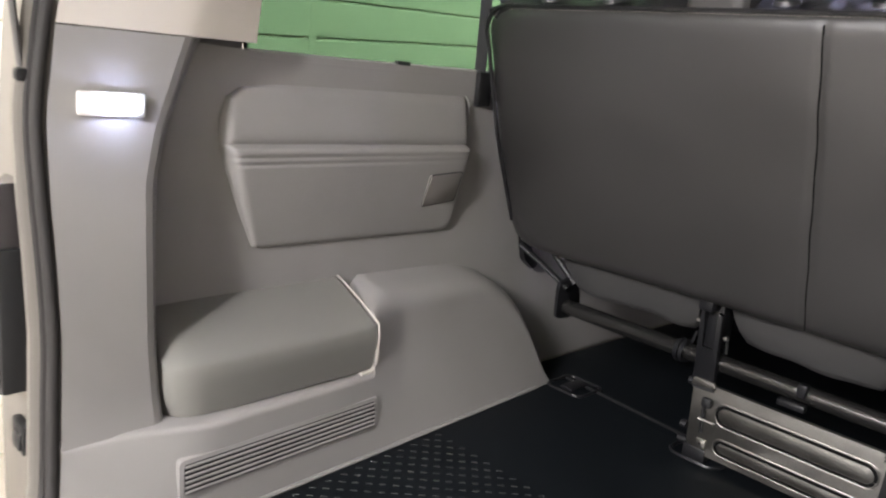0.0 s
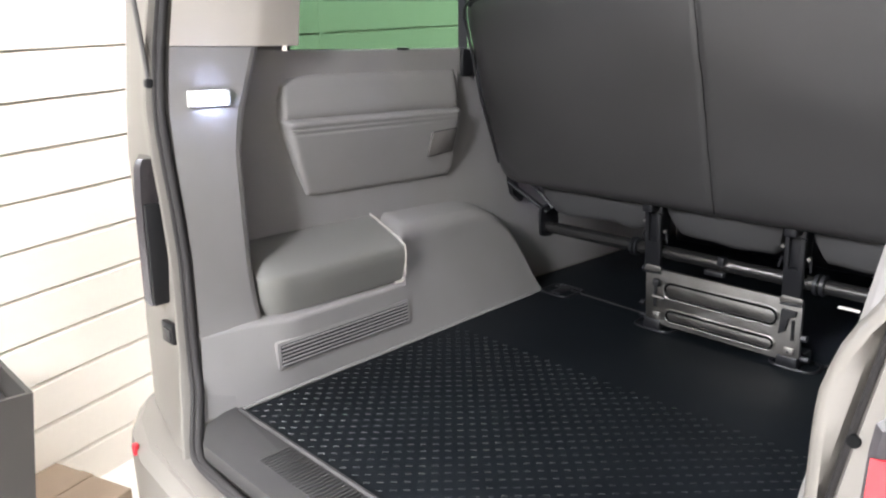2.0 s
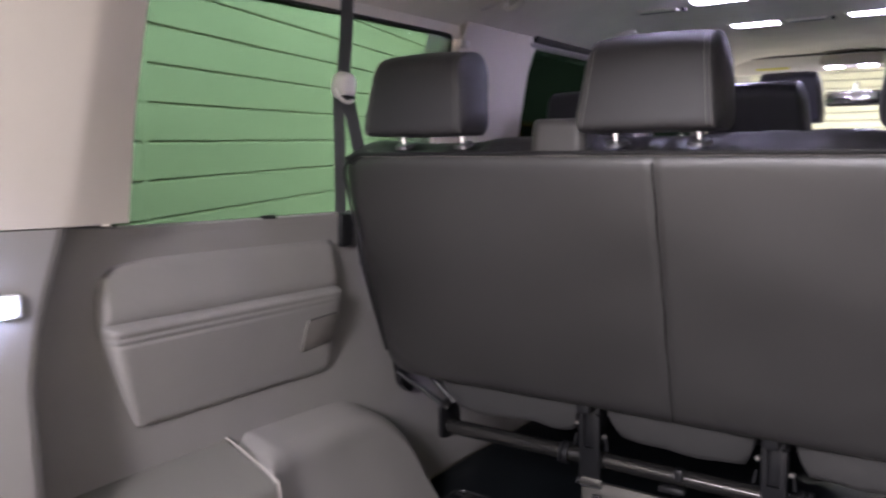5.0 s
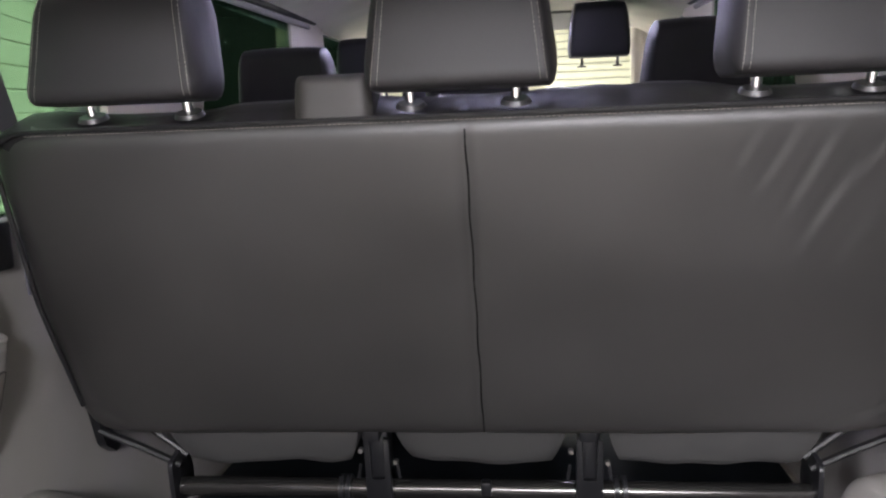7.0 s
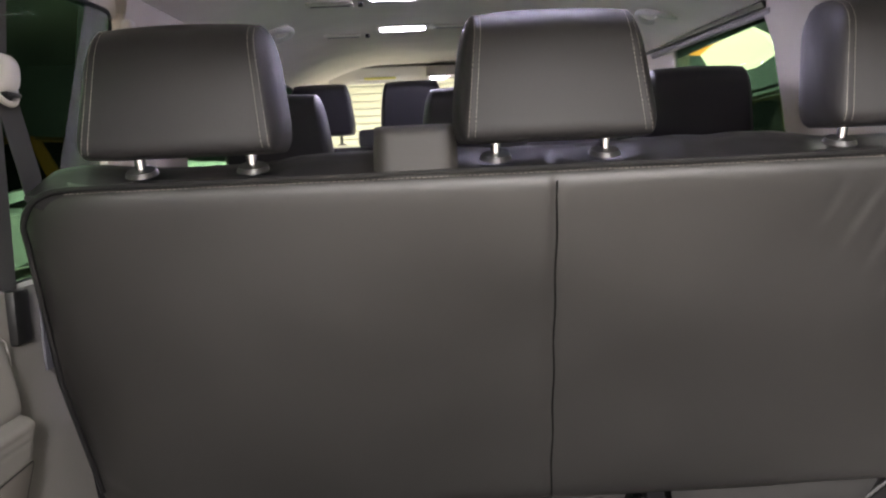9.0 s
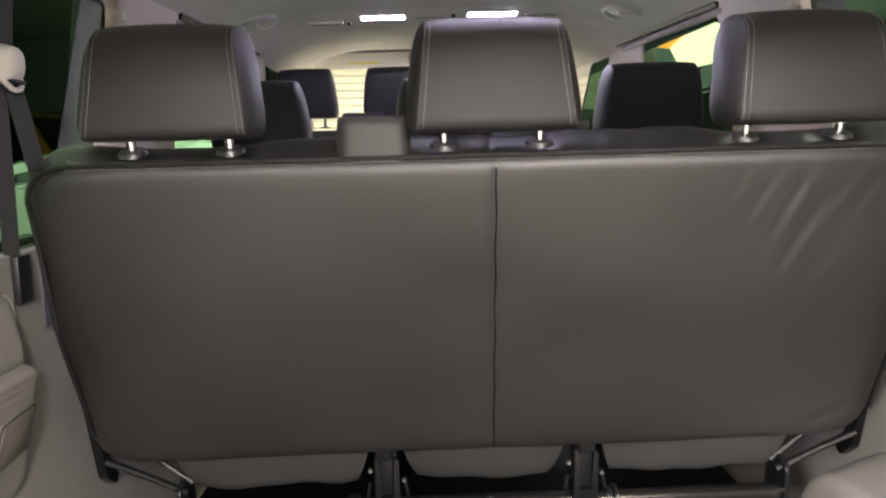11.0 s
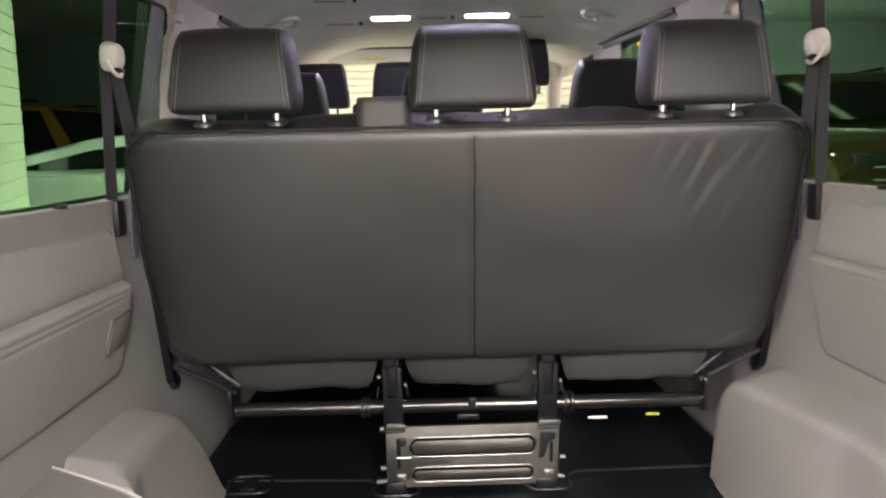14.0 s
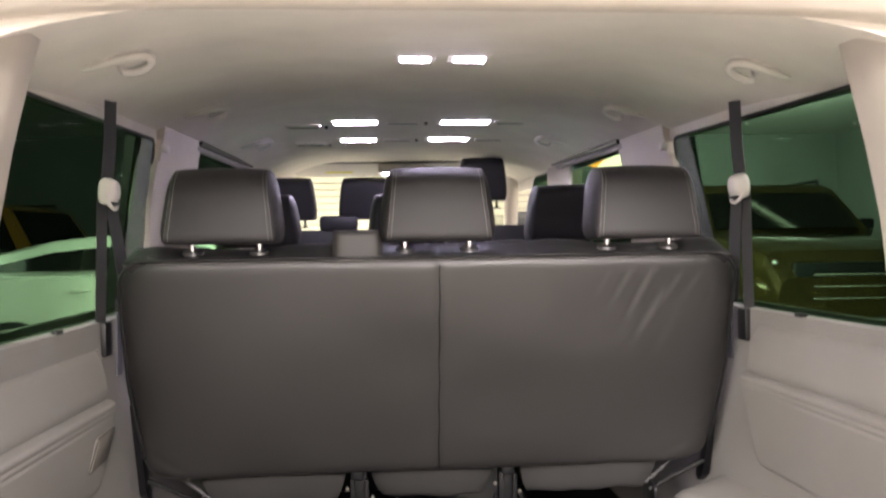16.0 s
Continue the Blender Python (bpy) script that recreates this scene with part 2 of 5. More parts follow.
def slab(outline, to3, thick, bevel=0.0, seg=2):
    """A plate: a flat outline carried into space by to3(u, v, depth), thick along depth."""
    bm = bmesh.new()
    a = [bm.verts.new(to3(u, v, 0)) for u, v in outline]
    b = [bm.verts.new(to3(u, v, thick)) for u, v in outline]
    n = len(a)
    f = bm.faces.new(a)
    bm.faces.new(b[::-1])
    for i in range(n):
        bm.faces.new((a[i], b[i], b[(i + 1) % n], a[(i + 1) % n]))
    if bevel:
        bmesh.ops.bevel(bm, geom=list(f.edges), offset=bevel, segments=seg, affect="EDGES", profile=0.5)
    return bm


def rounded(u0, v0, u1, v1, r, seg=5):
    """A rectangle with round corners."""
    out = []
    for cu, cv, a0 in ((u1 - r, v1 - r, 0), (u0 + r, v1 - r, 90), (u0 + r, v0 + r, 180), (u1 - r, v0 + r, 270)):
        for k in range(seg + 1):
            a = radians(a0 + 90 * k / seg)
            out.append((cu + r * math.cos(a), cv + r * math.sin(a)))
    return out


def corner_round(pts, r, seg=4):
    """An outline with its corners rounded."""
    out = []
    n = len(pts)
    for i in range(n):
        p, q, s = Vector(pts[i - 1]), Vector(pts[i]), Vector(pts[(i + 1) % n])
        rr = r[i] if isinstance(r, (list, tuple)) else r
        a, b = q + (p - q).normalized() * rr, q + (s - q).normalized() * rr
        for k in range(seg + 1):
            t = k / seg
            out.append(tuple((1 - t) ** 2 * a + 2 * t * (1 - t) * q + t * t * b))
    return out


def puffed(outline_u, v0, v1, front, back, nu=24, nv=16):
    """A closed cushion skin. outline_u(v) gives the left and right edge, front and back give points for (u, v, s, t), s and t from -1 to 1."""
    bm = bmesh.new()
    F, B = [], []
    for j in range(nv + 1):
        t = -1 + 2 * j / nv
        v = v0 + (v1 - v0) * (t + 1) / 2
        a, b = outline_u(v)
        rf, rb = [], []
        for i in range(nu + 1):
            s = -1 + 2 * i / nu
            u = a + (b - a) * (s + 1) / 2
            rf.append(bm.verts.new(front(u, v, s, t)))
            rb.append(bm.verts.new(back(u, v, s, t)))
        F.append(rf)
        B.append(rb)
    for j in range(nv):
        for i in range(nu):
            bm.faces.new((F[j][i], F[j][i + 1], F[j + 1][i + 1], F[j + 1][i]))
            bm.faces.new((B[j][i], B[j + 1][i], B[j + 1][i + 1], B[j][i + 1]))
    for j in range(nv):
        for i in (0, nu):
            bm.faces.new((F[j][i], F[j + 1][i], B[j + 1][i], B[j][i]))
    for i in range(nu):
        for j in (0, nv):
            bm.faces.new((F[j][i], F[j][i + 1], B[j][i + 1], B[j][i]))
    return bm


def lerp_rows(rows, z):
    """Values interpolated in a table sorted by its first column."""
    if z <= rows[0][0]:
        return rows[0][1:]
    for a, b in zip(rows, rows[1:]):
        if z <= b[0]:
            t = (z - a[0]) / (b[0] - a[0])
            return tuple(p + (q - p) * t for p, q in zip(a[1:], b[1:]))
    return rows[-1][1:]


def stitches(paths, step=0.0062, length=0.0042, r=0.00029):
    """Short threads along the paths, in one mesh."""
    bm = bmesh.new()
    for pts in paths:
        pts = [Vector(p) for p in pts]
        gone, nxt = 0.0, 0.0
        for a, b in zip(pts, pts[1:]):
            d = (b - a).length
            while nxt < gone + d:
                q = a + (b - a) * ((nxt - gone) / d)
                w = (b - a).normalized() * length / 2
                add_tube(bm, [q - w, q + w], r, 4)
                nxt += step
            gone += d
    return bm

# ---- the van's shell ----
# rear opening on the van's near side: height, x, y of the trim's rear edge
OPEN = [(-0.06, -0.465, 0.248), (-0.03, -0.486, 0.258), (0.03, -0.530, 0.281), (0.114, -0.567, 0.303), (0.22, -0.590, 0.313), (0.308, -0.606, 0.320), (0.411, -0.622, 0.320),
        (0.508, -0.639, 0.318), (0.61, -0.655, 0.319), (0.73, -0.666, 0.335), (0.905, -0.651, 0.358), (1.075, -0.624, 0.380), (1.20, -0.585, 0.400)]
CORNER = [(-0.02, -0.530, 0.440), (0.143, -0.574, 0.460), (0.20, -0.592, 0.459), (0.277, -0.605, 0.458), (0.515, -0.631, 0.464), (0.596, -0.640, 0.481), (0.73, -0.654, 0.531),
          (0.918, -0.634, 0.560), (1.118, -0.598, 0.577), (1.25, -0.570, 0.59)]
WINEDGE = [(0.70, -0.677, 0.645), (0.735, -0.672, 0.645), (0.90, -0.663, 0.655), (1.03, -0.642, 0.662), (1.14, -0.617, 0.667), (1.25, -0.59, 0.675)]
ROOFLINE = [(0.46, 1.165), (0.60, 1.215), (0.80, 1.255), (1.05, 1.287), (1.35, 1.312), (2.40, 1.352), (4.0, 1.395), (4.5, 1.39)]


def roof_z(x, y):
    z = lerp_rows(ROOFLINE, y)[0]
    a = max(0.0, abs(x) - 0.30) / 0.49
    return z - 0.125 * a * a


def side_walls(sx, name):
    """All the trim of one side of the load space; sx = 1 for the side of the vent."""
    def V(x, y, z):
        return (x * sx, y, z)

    wall = thing(name, "warm grey moulded plastic side trim of the load space", "wall", kind="structure")

    # wall behind the pads, from the wheel housing to the window sill
    out = [(0.44, 0.0), (0.44, 0.730), (0.70, 0.718), (1.25, 0.722), (1.80, 0.738), (4.30, 0.79), (4.30, 0.0)]
    part("panel", slab(out, lambda y, z, d: V(-0.702 - 0.02 * z - d, y, z), 0.05), M_TRIM, wall)
    # window ledge with its rounded lip
    part("window_ledge", tube([V(-0.731, y, z) for y, z in ((0.66, 0.7075), (0.9, 0.7065), (1.25, 0.7095), (1.56, 0.718))], 0.0155, 12), M_TRIM, wall)
    part("ledge_clip", box(V(-0.722, 0.995, 0.722), (0.012, 0.034, 0.010), 0.003), M_BLACK, wall, "small black clip on the window ledge")
    # panel over the windows
    part("upper_rail", loft([[V(-0.752, y, z) for y, z in ((0.5, 1.146), (0.8, 1.140), (1.26, 1.162), (1.76, 1.180), (2.0, 1.205), (4.3, 1.23))],
                             [V(-0.756, y, 1.36) for y in (0.5, 0.8, 1.26, 1.76, 2.0, 4.3)],
                             [V(-0.84, y, 1.36) for y in (0.5, 0.8, 1.26, 1.76, 2.0, 4.3)],
                             [V(-0.83, y, z + 0.06) for y, z in ((0.5, 1.146), (0.8, 1.140), (1.26, 1.162), (1.76, 1.180), (2.0, 1.205), (4.3, 1.23))]], closed=False), M_LINER, wall)
    # low panel with the wheel housing
    bm = bmesh.new()
    ys = [0.30, 0.34, 0.38, 0.42, 0.46] + [0.46 + 0.40 * k / 12 for k in range(1, 13)] + [0.8625, 0.875] + [0.875 + 0.56 * k / 32 for k in range(1, 33)]
    rows = []
    for y in ys:
        xf = -0.510 - 0.0736 * (max(y, 0.30) - 0.362) - 0.30 * max(0.0, 0.42 - y) ** 1.5
        steep = min(1.0, max(0.0, (0.95 - y) / 0.15))
        xf -= 0.006 * steep * (sx == 1)
        lean = 0.06 - 0.045 * steep if sx == 1 else min(0.085, max(0.0, 0.17 * (1.40 - y)))
        if y < 0.862 and sx == 1:
            h = 0.157
        else:
            u = min(1.0, max(0.0, (y - 1.0) / 0.43))
            h = 0.292 * (1 - u ** (4.6 if sx == 1 else 16.0)) if u < 1 else 0.004
            if y < 0.90 and sx == 1:
                h = 0.272 + 0.016 * (y - 0.862) / 0.04
            if sx == -1:
                h *= (0.275 + 0.055 * min(0.55, 1.40 - y)) / 0.292 if y < 1.40 else 0.275 / 0.292
            h = max(h, 0.006)
        r = min((0.050 if y > 0.875 else 0.02) if sx == 1 else 0.030, h * 0.5)
        if y < 0.862 and sx == 1:
            r = 0.010
        pts = [(xf, 0.0)]
        for k in range(4):
            pts.append((xf - lean * (h - r) * k / 3 / 0.3, (h - r) * k / 3))
        x0 = xf - lean * (h - r) / 0.3
        for k in range(1, 7):
            a = radians(90 * k / 6)
            pts.append((x0 - r + r * math.cos(a), h - r + r * math.sin(a)))
        rise = (0.02 if y > 0.9 else 0.0) if sx == 1 else 0.045
        for k in range(1, 5):
            pts.append((x0 - r + (-0.745 - x0 + r) * k / 4, h + rise * (h / 0.29) * k / 4))
        if y < 0.54 and sx == 1:
            b = min(1.0, (0.54 - y) / 0.16)
            b = b * b * (3 - 2 * b)
            foot, edge = lerp_rows(CORNER, 0.157)[0] + 0.004, xf - lean * 0.52
            pts = [(px + b * (foot - edge) * min(1.0, pz / 0.157) ** 1.15 if px > -0.70 else px, pz) for px, pz in pts]
        if y == 0.30:
            pts = [(min(px, lerp_rows(OPEN, pz)[0] + 0.003), pz) for px, pz in pts]
            rows.append([V(px, lerp_rows(OPEN, pz)[1] + 0.004, pz) for px, pz in pts])
        else:
            rows.append([V(px, y, pz) for px, pz in pts])
    add_loft(bm, rows, closed=False)
    part("wheel_housing", bm, M_TRIM, wall, angle=50)
    # pale edge strip along the floor
    part("floor_edge_strip", tube([V(-0.506, 0.36, 0.003), V(-0.515, 0.46, 0.003), V(-0.546, 0.875, 0.003), V(-0.584, 1.38, 0.003)], 0.004, 6), M_TRIM, wall)
    # lower rear pillar trim
    def pillar_ring(z, top=False):
        rx, ry = lerp_rows(OPEN, z)
        cx, cy = lerp_rows(CORNER, z)
        if top:
            wx, wy = lerp_rows(WINEDGE, z)
        else:
            wx, wy = -0.728, cy + 0.045
        R, C, W = Vector((rx, ry)), Vector((cx, cy)), Vector((wx, wy))
        a, b = (R - C).normalized(), (W - C).normalized()
        rr = 0.014
        ring = [R + Vector((-0.012, 0.012)), R + Vector((-0.003, 0.008)), R + (C - R) * 0.03 + Vector((0.001, 0)), C + a * rr, C + a * rr * 0.3 + b * rr * 0.3, C + b * rr, W,
                Vector((-0.765, wy + (0.05 if top else 0.0))), Vector((-0.765, ry + 0.10)), Vector((rx - 0.03, ry + 0.03))]
        return [V(p.x, p.y, z) for p in ring]

    zs = [0.0, 0.05, 0.10] + [0.10 + 0.63 * k / 24 for k in range(1, 25)]
    part("rear_pillar_trim", loft([pillar_ring(z) for z in zs]), M_TRIM, wall, angle=9)
    zs = [0.732 + 0.50 * k / 14 for k in range(15)]
    part("upper_pillar_trim", loft([pillar_ring(z, True) for z in zs]), M_CREAM, wall, "cream moulded upper pillar trim", angle=9)

    # moulded panel: hollow above, a rounded shelf, swelling below
    outline = [(0.700, 0.376), (0.668, 0.384), (0.640, 0.452), (0.618, 0.515), (0.603, 0.566), (0.604, 0.610), (0.613, 0.642), (0.640, 0.660), (0.700, 0.666)]

    shelf, crown = (0.566, 0.671) if sx == 1 else (0.584, 0.693)

    def panel_edges(z):
        y0 = lerp_rows([(q, p) for p, q in outline], z)[0]
        return y0, lerp_rows([(0.376, 1.135), (0.40, 1.158), (0.566, 1.172), (0.655, 1.174), (0.672, 1.165)], z)[0]

    def panel_front(y, z, s, t):
        w = (y - 0.60) / 0.57
        if z > shelf:
            q = (z - shelf) / (crown - shelf)
            bulge = 0.052 - 0.026 * q ** 1.2 - 0.010 * math.exp(-q / 0.11)
        else:
            q = (shelf - z) / (shelf - 0.376)
            nose = math.sqrt(max(0.0, 1 - (1 - min(1.0, (shelf - z) / 0.012)) ** 2))
            bulge = (0.042 + (0.065 - 0.042) * nose) * (1 - 0.52 * q ** 1.15)
            for zc in (shelf - 0.020, shelf - 0.032):
                bulge -= 0.0034 * math.exp(-((z - zc - 0.004 * w) / 0.0030) ** 2) * max(0.0, 1 - 0.85 * w)
        side = (1 - abs(min(0.0, s)) ** 60) ** 0.5 * (1 - max(0.0, s) ** 50) ** 0.5
        ends = (1 - max(0.0, t) ** 20) ** 0.5 * (1 - max(0.0, -t) ** 40) ** 0.5
        return V(-0.733 + bulge * side * ends, y, z)

    part("armrest_panel", puffed(panel_edges, 0.3765, crown, panel_front, lambda y, z, s, t: V(-0.748, y, z), 130, 120), M_PAD, wall, angle=60)
    if sx == 1:
        def pocket_pt(y, z, d):
            return V(-0.6800 + 0.250 * (z - 0.475) - d, y, z)
        pocket = corner_round([(1.047, 0.441), (1.136, 0.450), (1.140, 0.514), (1.054, 0.508)], 0.006)
        pk = part("pocket_cover", slab(pocket, lambda y, z, d: pocket_pt(y, z, d - 0.002), 0.014, 0.002), M_POCKET, wall, "brownish grey pocket cover")
        part("pocket_gap", tube([pocket_pt(y, z, -0.001) for y, z in pocket + pocket[:1]], 0.0013, 6), M_BLACK, pk, "dark gap round the cover")
        part("pocket_lip", tube([V(-0.6855, 1.048, 0.443), V(-0.6695, 1.055, 0.506)], 0.0012, 6), M_STEEL, pk, "pale metal lip")
    if sx == 1:
        # air vent, let into the leaning panel
        def vent_pt(y, z, d):
            zz = z + 0.006
            return V(-0.516 - 0.0736 * (y - 0.362) - 0.05 * zz + 0.0009 - d, y, zz)
        vent = part("vent", slab(rounded(0.462, 0.042, 0.865, 0.106, 0.007), lambda y, z, d: vent_pt(y, z, d), 0.012, 0.003), M_TRIM, wall)
        part("vent_recess", slab(rounded(0.470, 0.049, 0.857, 0.099, 0.004), lambda y, z, d: vent_pt(y, z, d - 0.001), 0.006), M_BLACK, vent, "dark vent opening")
        for k in range(6):
            zz = 0.0530 + 0.0084 * k
            part("vent_slat", tube([Vector(vent_pt(0.471, zz, -0.0015)), Vector(vent_pt(0.856, zz, -0.0015))], 0.0023, 6), M_TRIM, vent)

        # storage lid standing on the ledge (vent side), plain cover opposite
        def lid_pt(y, s):
            """s runs from the foot of the front face over the top to the wall."""
            w = (y - 0.465) / 0.41
            bend = 0.80 + 0.20 * math.sqrt(max(0, 1 - (1 - min(1, w / 0.11)) ** 2))
            prof = [(-0.566, 0.159), (-0.562, 0.190), (-0.560, 0.226), (-0.566, 0.250), (-0.600, 0.267), (-0.69, 0.301), (-0.735, 0.315)]
            i = min(len(prof) - 2, int(s * (len(prof) - 1)))
            f = s * (len(prof) - 1) - i
            x = prof[i][0] + (prof[i + 1][0] - prof[i][0]) * f
            z = prof[i][1] + (prof[i + 1][1] - prof[i][1]) * f
            z = 0.158 + (z - 0.158) * bend - 0.006 * (1 - w)
            turn = 1 - math.sqrt(max(0.0, 1 - (1 - min(1.0, w / 0.14)) ** 2))
            return x - 0.012 * w * (1 - s) - 0.055 * turn * (1 - s) - 0.006 * max(0.0, 1 - w / 0.3), z

        rows = []
        for k in range(25):
            y = 0.468 + 0.390 * k / 24
            skin = [lid_pt(y, s / 24) for s in range(25)]
            skin = [(sum(p[0] for p in skin[max(0, i - 1):i + 2]) / len(skin[max(0, i - 1):i + 2]), sum(p[1] for p in skin[max(0, i - 1):i + 2]) / len(skin[max(0, i - 1):i + 2])) for i in range(25)]
            rows.append([V(x, y, z) for x, z in skin] + [V(-0.742, y, 0.145)])
        lid = part("storage_lid", loft(rows), M_LID, wall, "greenish grey lift-out storage lid", angle=50)
        edge = [V(lid_pt(0.858, s / 24)[0] + 0.002, 0.863, lid_pt(0.858, s / 24)[1] + 0.002) for s in range(24)]
        part("lid_edge_strip", tube(edge, 0.0024, 6), M_STRIP, wall, "pale strip along the lid's edge")
        part("lid_corner", tube(smooth_path([V(-0.572, 0.830, 0.158), V(-0.574, 0.856, 0.160), V(-0.573, 0.865, 0.176), V(-0.571, 0.866, 0.200)], 4), 0.0042, 8), M_STRIP, wall, "pale rounded corner of the lid's strip")

    # lip at the armrest panel's end
    part("panel_end_lip", tube(smooth_path([V(-0.713, 1.168, 0.668), V(-0.7085, 1.176, 0.655), V(-0.707, 1.179, 0.625), V(-0.707, 1.181, 0.590)], 4), 0.0028, 8, 0.7), M_TRIM, wall, "")

    # far pillars
    part("centre_pillar_trim", slab([(1.57, 0.70), (1.62, 1.0), (1.69, 1.13), (1.76, 1.195), (1.76, 1.27), (2.40, 1.315), (2.24, 1.262), (2.17, 1.218), (2.13, 1.13), (2.05, 0.90), (2.03, 0.70)], lambda y, z, d: V(-0.728 - d, y, z), 0.06, 0.012), M_CREAM, wall, "pale moulded centre pillar trim")
    part("pillar_hook", box(V(-0.722, 1.735, 1.165), (0.02, 0.03, 0.022), 0.005), M_LOOP, wall)
    part("front_pillar_trim", slab([(2.97, 0.70), (2.925, 1.30), (3.40, 1.30), (3.46, 0.70)], lambda y, z, d: V(-0.735 - d, y, z), 0.06, 0.012), M_CREAM, wall, "pale moulded pillar trim")
    part("door_top_rail", tube([V(-0.732, 2.17, 1.246), V(-0.732, 3.24, 1.292)], 0.016, 8), M_BLACK, wall, "black sliding door seal")
    part("door_grey_rail", tube([V(-0.736, 2.15, 1.222), V(-0.736, 3.16, 1.260)], 0.0115, 8), M_TRIM, wall)

    # windows
    def window(nm, outline, label):
        w = thing(nm, label, "window", kind="structure")
        part("pane", slab(outline, lambda y, z, d: V(-0.746 - d, y, z), 0.005), G_GREEN, w).visible_shadow = False
        part("window_seal", tube([V(-0.744, y, z) for y, z in outline + outline[:1]], 0.004, 6), M_BLACK, w)
        # half-clear grey band over the front part of the rear side pane
        if outline[0][1] < 0.735 and outline[0][0] < 1:
            part("pane_band", slab([(1.365, 0.735), (1.595, 1.176), (1.69, 1.180), (1.545, 0.735)], lambda y, z, d: V(-0.743 - d, y, z), 0.001), M_GREYBAND, w, "half-clear grey band near the front edge of the glass").visible_shadow = False
        return w

    n0 = 1 if sx == 1 else 4
    window("window_%d" % n0, corner_round([(0.662, 0.705), (0.700, 1.148), (1.26, 1.169), (1.71, 1.187), (1.555, 0.730)], [0.03, 0.02, 0.02, 0.03, 0.03]), "large green tinted rear side window")
    window("window_%d" % (n0 + 1), corner_round([(2.01, 0.745), (2.10, 1.218), (3.00, 1.256), (3.03, 0.765)], 0.03), "green tinted sliding door window")
    window("window_%d" % (n0 + 2), corner_round([(3.44, 0.78), (3.41, 1.26), (3.75, 1.27), (4.30, 0.80)], 0.03), "front door window")
    return wall


side_walls(1, "wall_left")
side_walls(-1, "wall_right")

# headliner
bm = bmesh.new()
ys = [0.47, 0.52, 0.60, 0.70, 0.80, 0.92, 1.05, 1.2, 1.35, 1.7, 2.1, 2.6, 3.1, 3.6, 4.0, 4.3]
xs = [-0.762 + 1.524 * k / 32 for k in range(33)]
add_loft(bm, [[(x, y, roof_z(x, y)) for x in xs] for y in ys], closed=False)
r = bmesh.ops.extrude_face_region(bm, geom=list(bm.faces))
bmesh.ops.translate(bm, vec=(0, 0, 0.03), verts=[v for v in r["geom"] if isinstance(v, bmesh.types.BMVert)])
ceiling = solid("ceiling", bm, M_LINER, "warm grey cloth headliner of the van", "ceiling", kind="structure", angle=60)

# trim over the rear opening
bm = bmesh.new()
prof = []
for k in range(41):
    x = -0.64 + 1.28 * k / 40
    sag = 0.03 * (abs(x) / 0.64) ** 5
    prof.append((x, sag))
add_loft(bm, [[(x, 0.405, 1.186 - s) for x, s in prof], [(x, 0.425, 1.163 - s) for x, s in prof], [(x, 0.47, 1.165 - s) for x, s in prof], [(x, 0.52, 1.190 - s) for x, s in prof],
              [(x, 0.56, 1.24) for x, s in prof], [(x, 0.44, 1.26) for x, s in prof], [(x, 0.405, 1.186 - s) for x, s in prof]], closed=False)
solid("header_trim", bm, M_CREAM, "cream plastic trim over the tailgate opening", "trim", kind="structure", angle=60)

# load floor
floor = thing("floor", "black studded rubber load floor", "floor", kind="structure")
out = corner_round([(-0.500, 0.345), (-0.59, 1.45), (-0.69, 1.46), (-0.69, 4.35), (0.69, 4.35), (0.69, 1.46), (0.59, 1.45), (0.500, 0.345)], 0.01)
part("floor_sheet", slab(out, lambda x, y, d: (x, y, -d), 0.03, 0.003), M_FLOOR, floor)
bm = bmesh.new()
verts, faces = [], []
row = 0
y = 0.375
sa, sb = Vector((0.0043, 0.0045)), Vector((-0.0009, 0.00085))
while y < 1.02:
    half = 0.485 + 0.08 * (y - 0.36)
    x = -half + (0.017 if row % 2 else 0)
    while x < half:
        n = len(verts)
        for q, z in ((-sa - sb, 0.0002), (sa - sb, 0.0002), (sa + sb, 0.0002), (sb - sa, 0.0002), (-sa * 0.75, 0.0017), (sa * 0.75, 0.0017)):
            verts.append((x + q.x, y + q.y, z))
        faces += [(n, n + 1, n + 5, n + 4), (n + 2, n + 3, n + 4, n + 5), (n + 1, n + 2, n + 5), (n + 3, n, n + 4)]
        x += 0.034
    y += 0.0178
    row += 1
me = bpy.data.meshes.new("floor_studs")
me.from_pydata(verts, [], faces)
me.materials.append(M_STUD)
studs = new("floor_studs", me)
studs.parent = floor
studs["kind"] = "stuff"
# raised ridge and anchor rings in the floor
part("floor_ridge", tube([(-0.60, 1.50, 0.001), (-0.25, 1.475, 0.001), (-0.22, 1.45, 0.001)], 0.006, 6, 0.7), M_BLACK, floor)
part("floor_ridge", tube([(0.62, 1.50, 0.001), (0.27, 1.49, 0.001), (0.24, 1.46, 0.001)], 0.006, 6, 0.7), M_BLACK, floor)
for cx, cy in ((-0.178, 1.415), (0.188, 1.425)):
    ring = [(cx + u, cy + v, 0.002) for u, v in rounded(-0.055, -0.035, 0.055, 0.04, 0.028)]
    part("anchor_ring", tube(ring + ring[:1], 0.0045, 6), M_FRAME, floor)
ring = [(-0.54 + u, 1.47 + v, 0.002) for u, v in rounded(-0.05, -0.05, 0.05, 0.05, 0.02)]
part("anchor_ring", tube(ring + ring[:1], 0.0045, 6), M_FRAME, floor)
part("anchor_plate", box((-0.54, 1.47, 0.004), (0.035, 0.07, 0.006), 0.002), M_FRAME, floor)

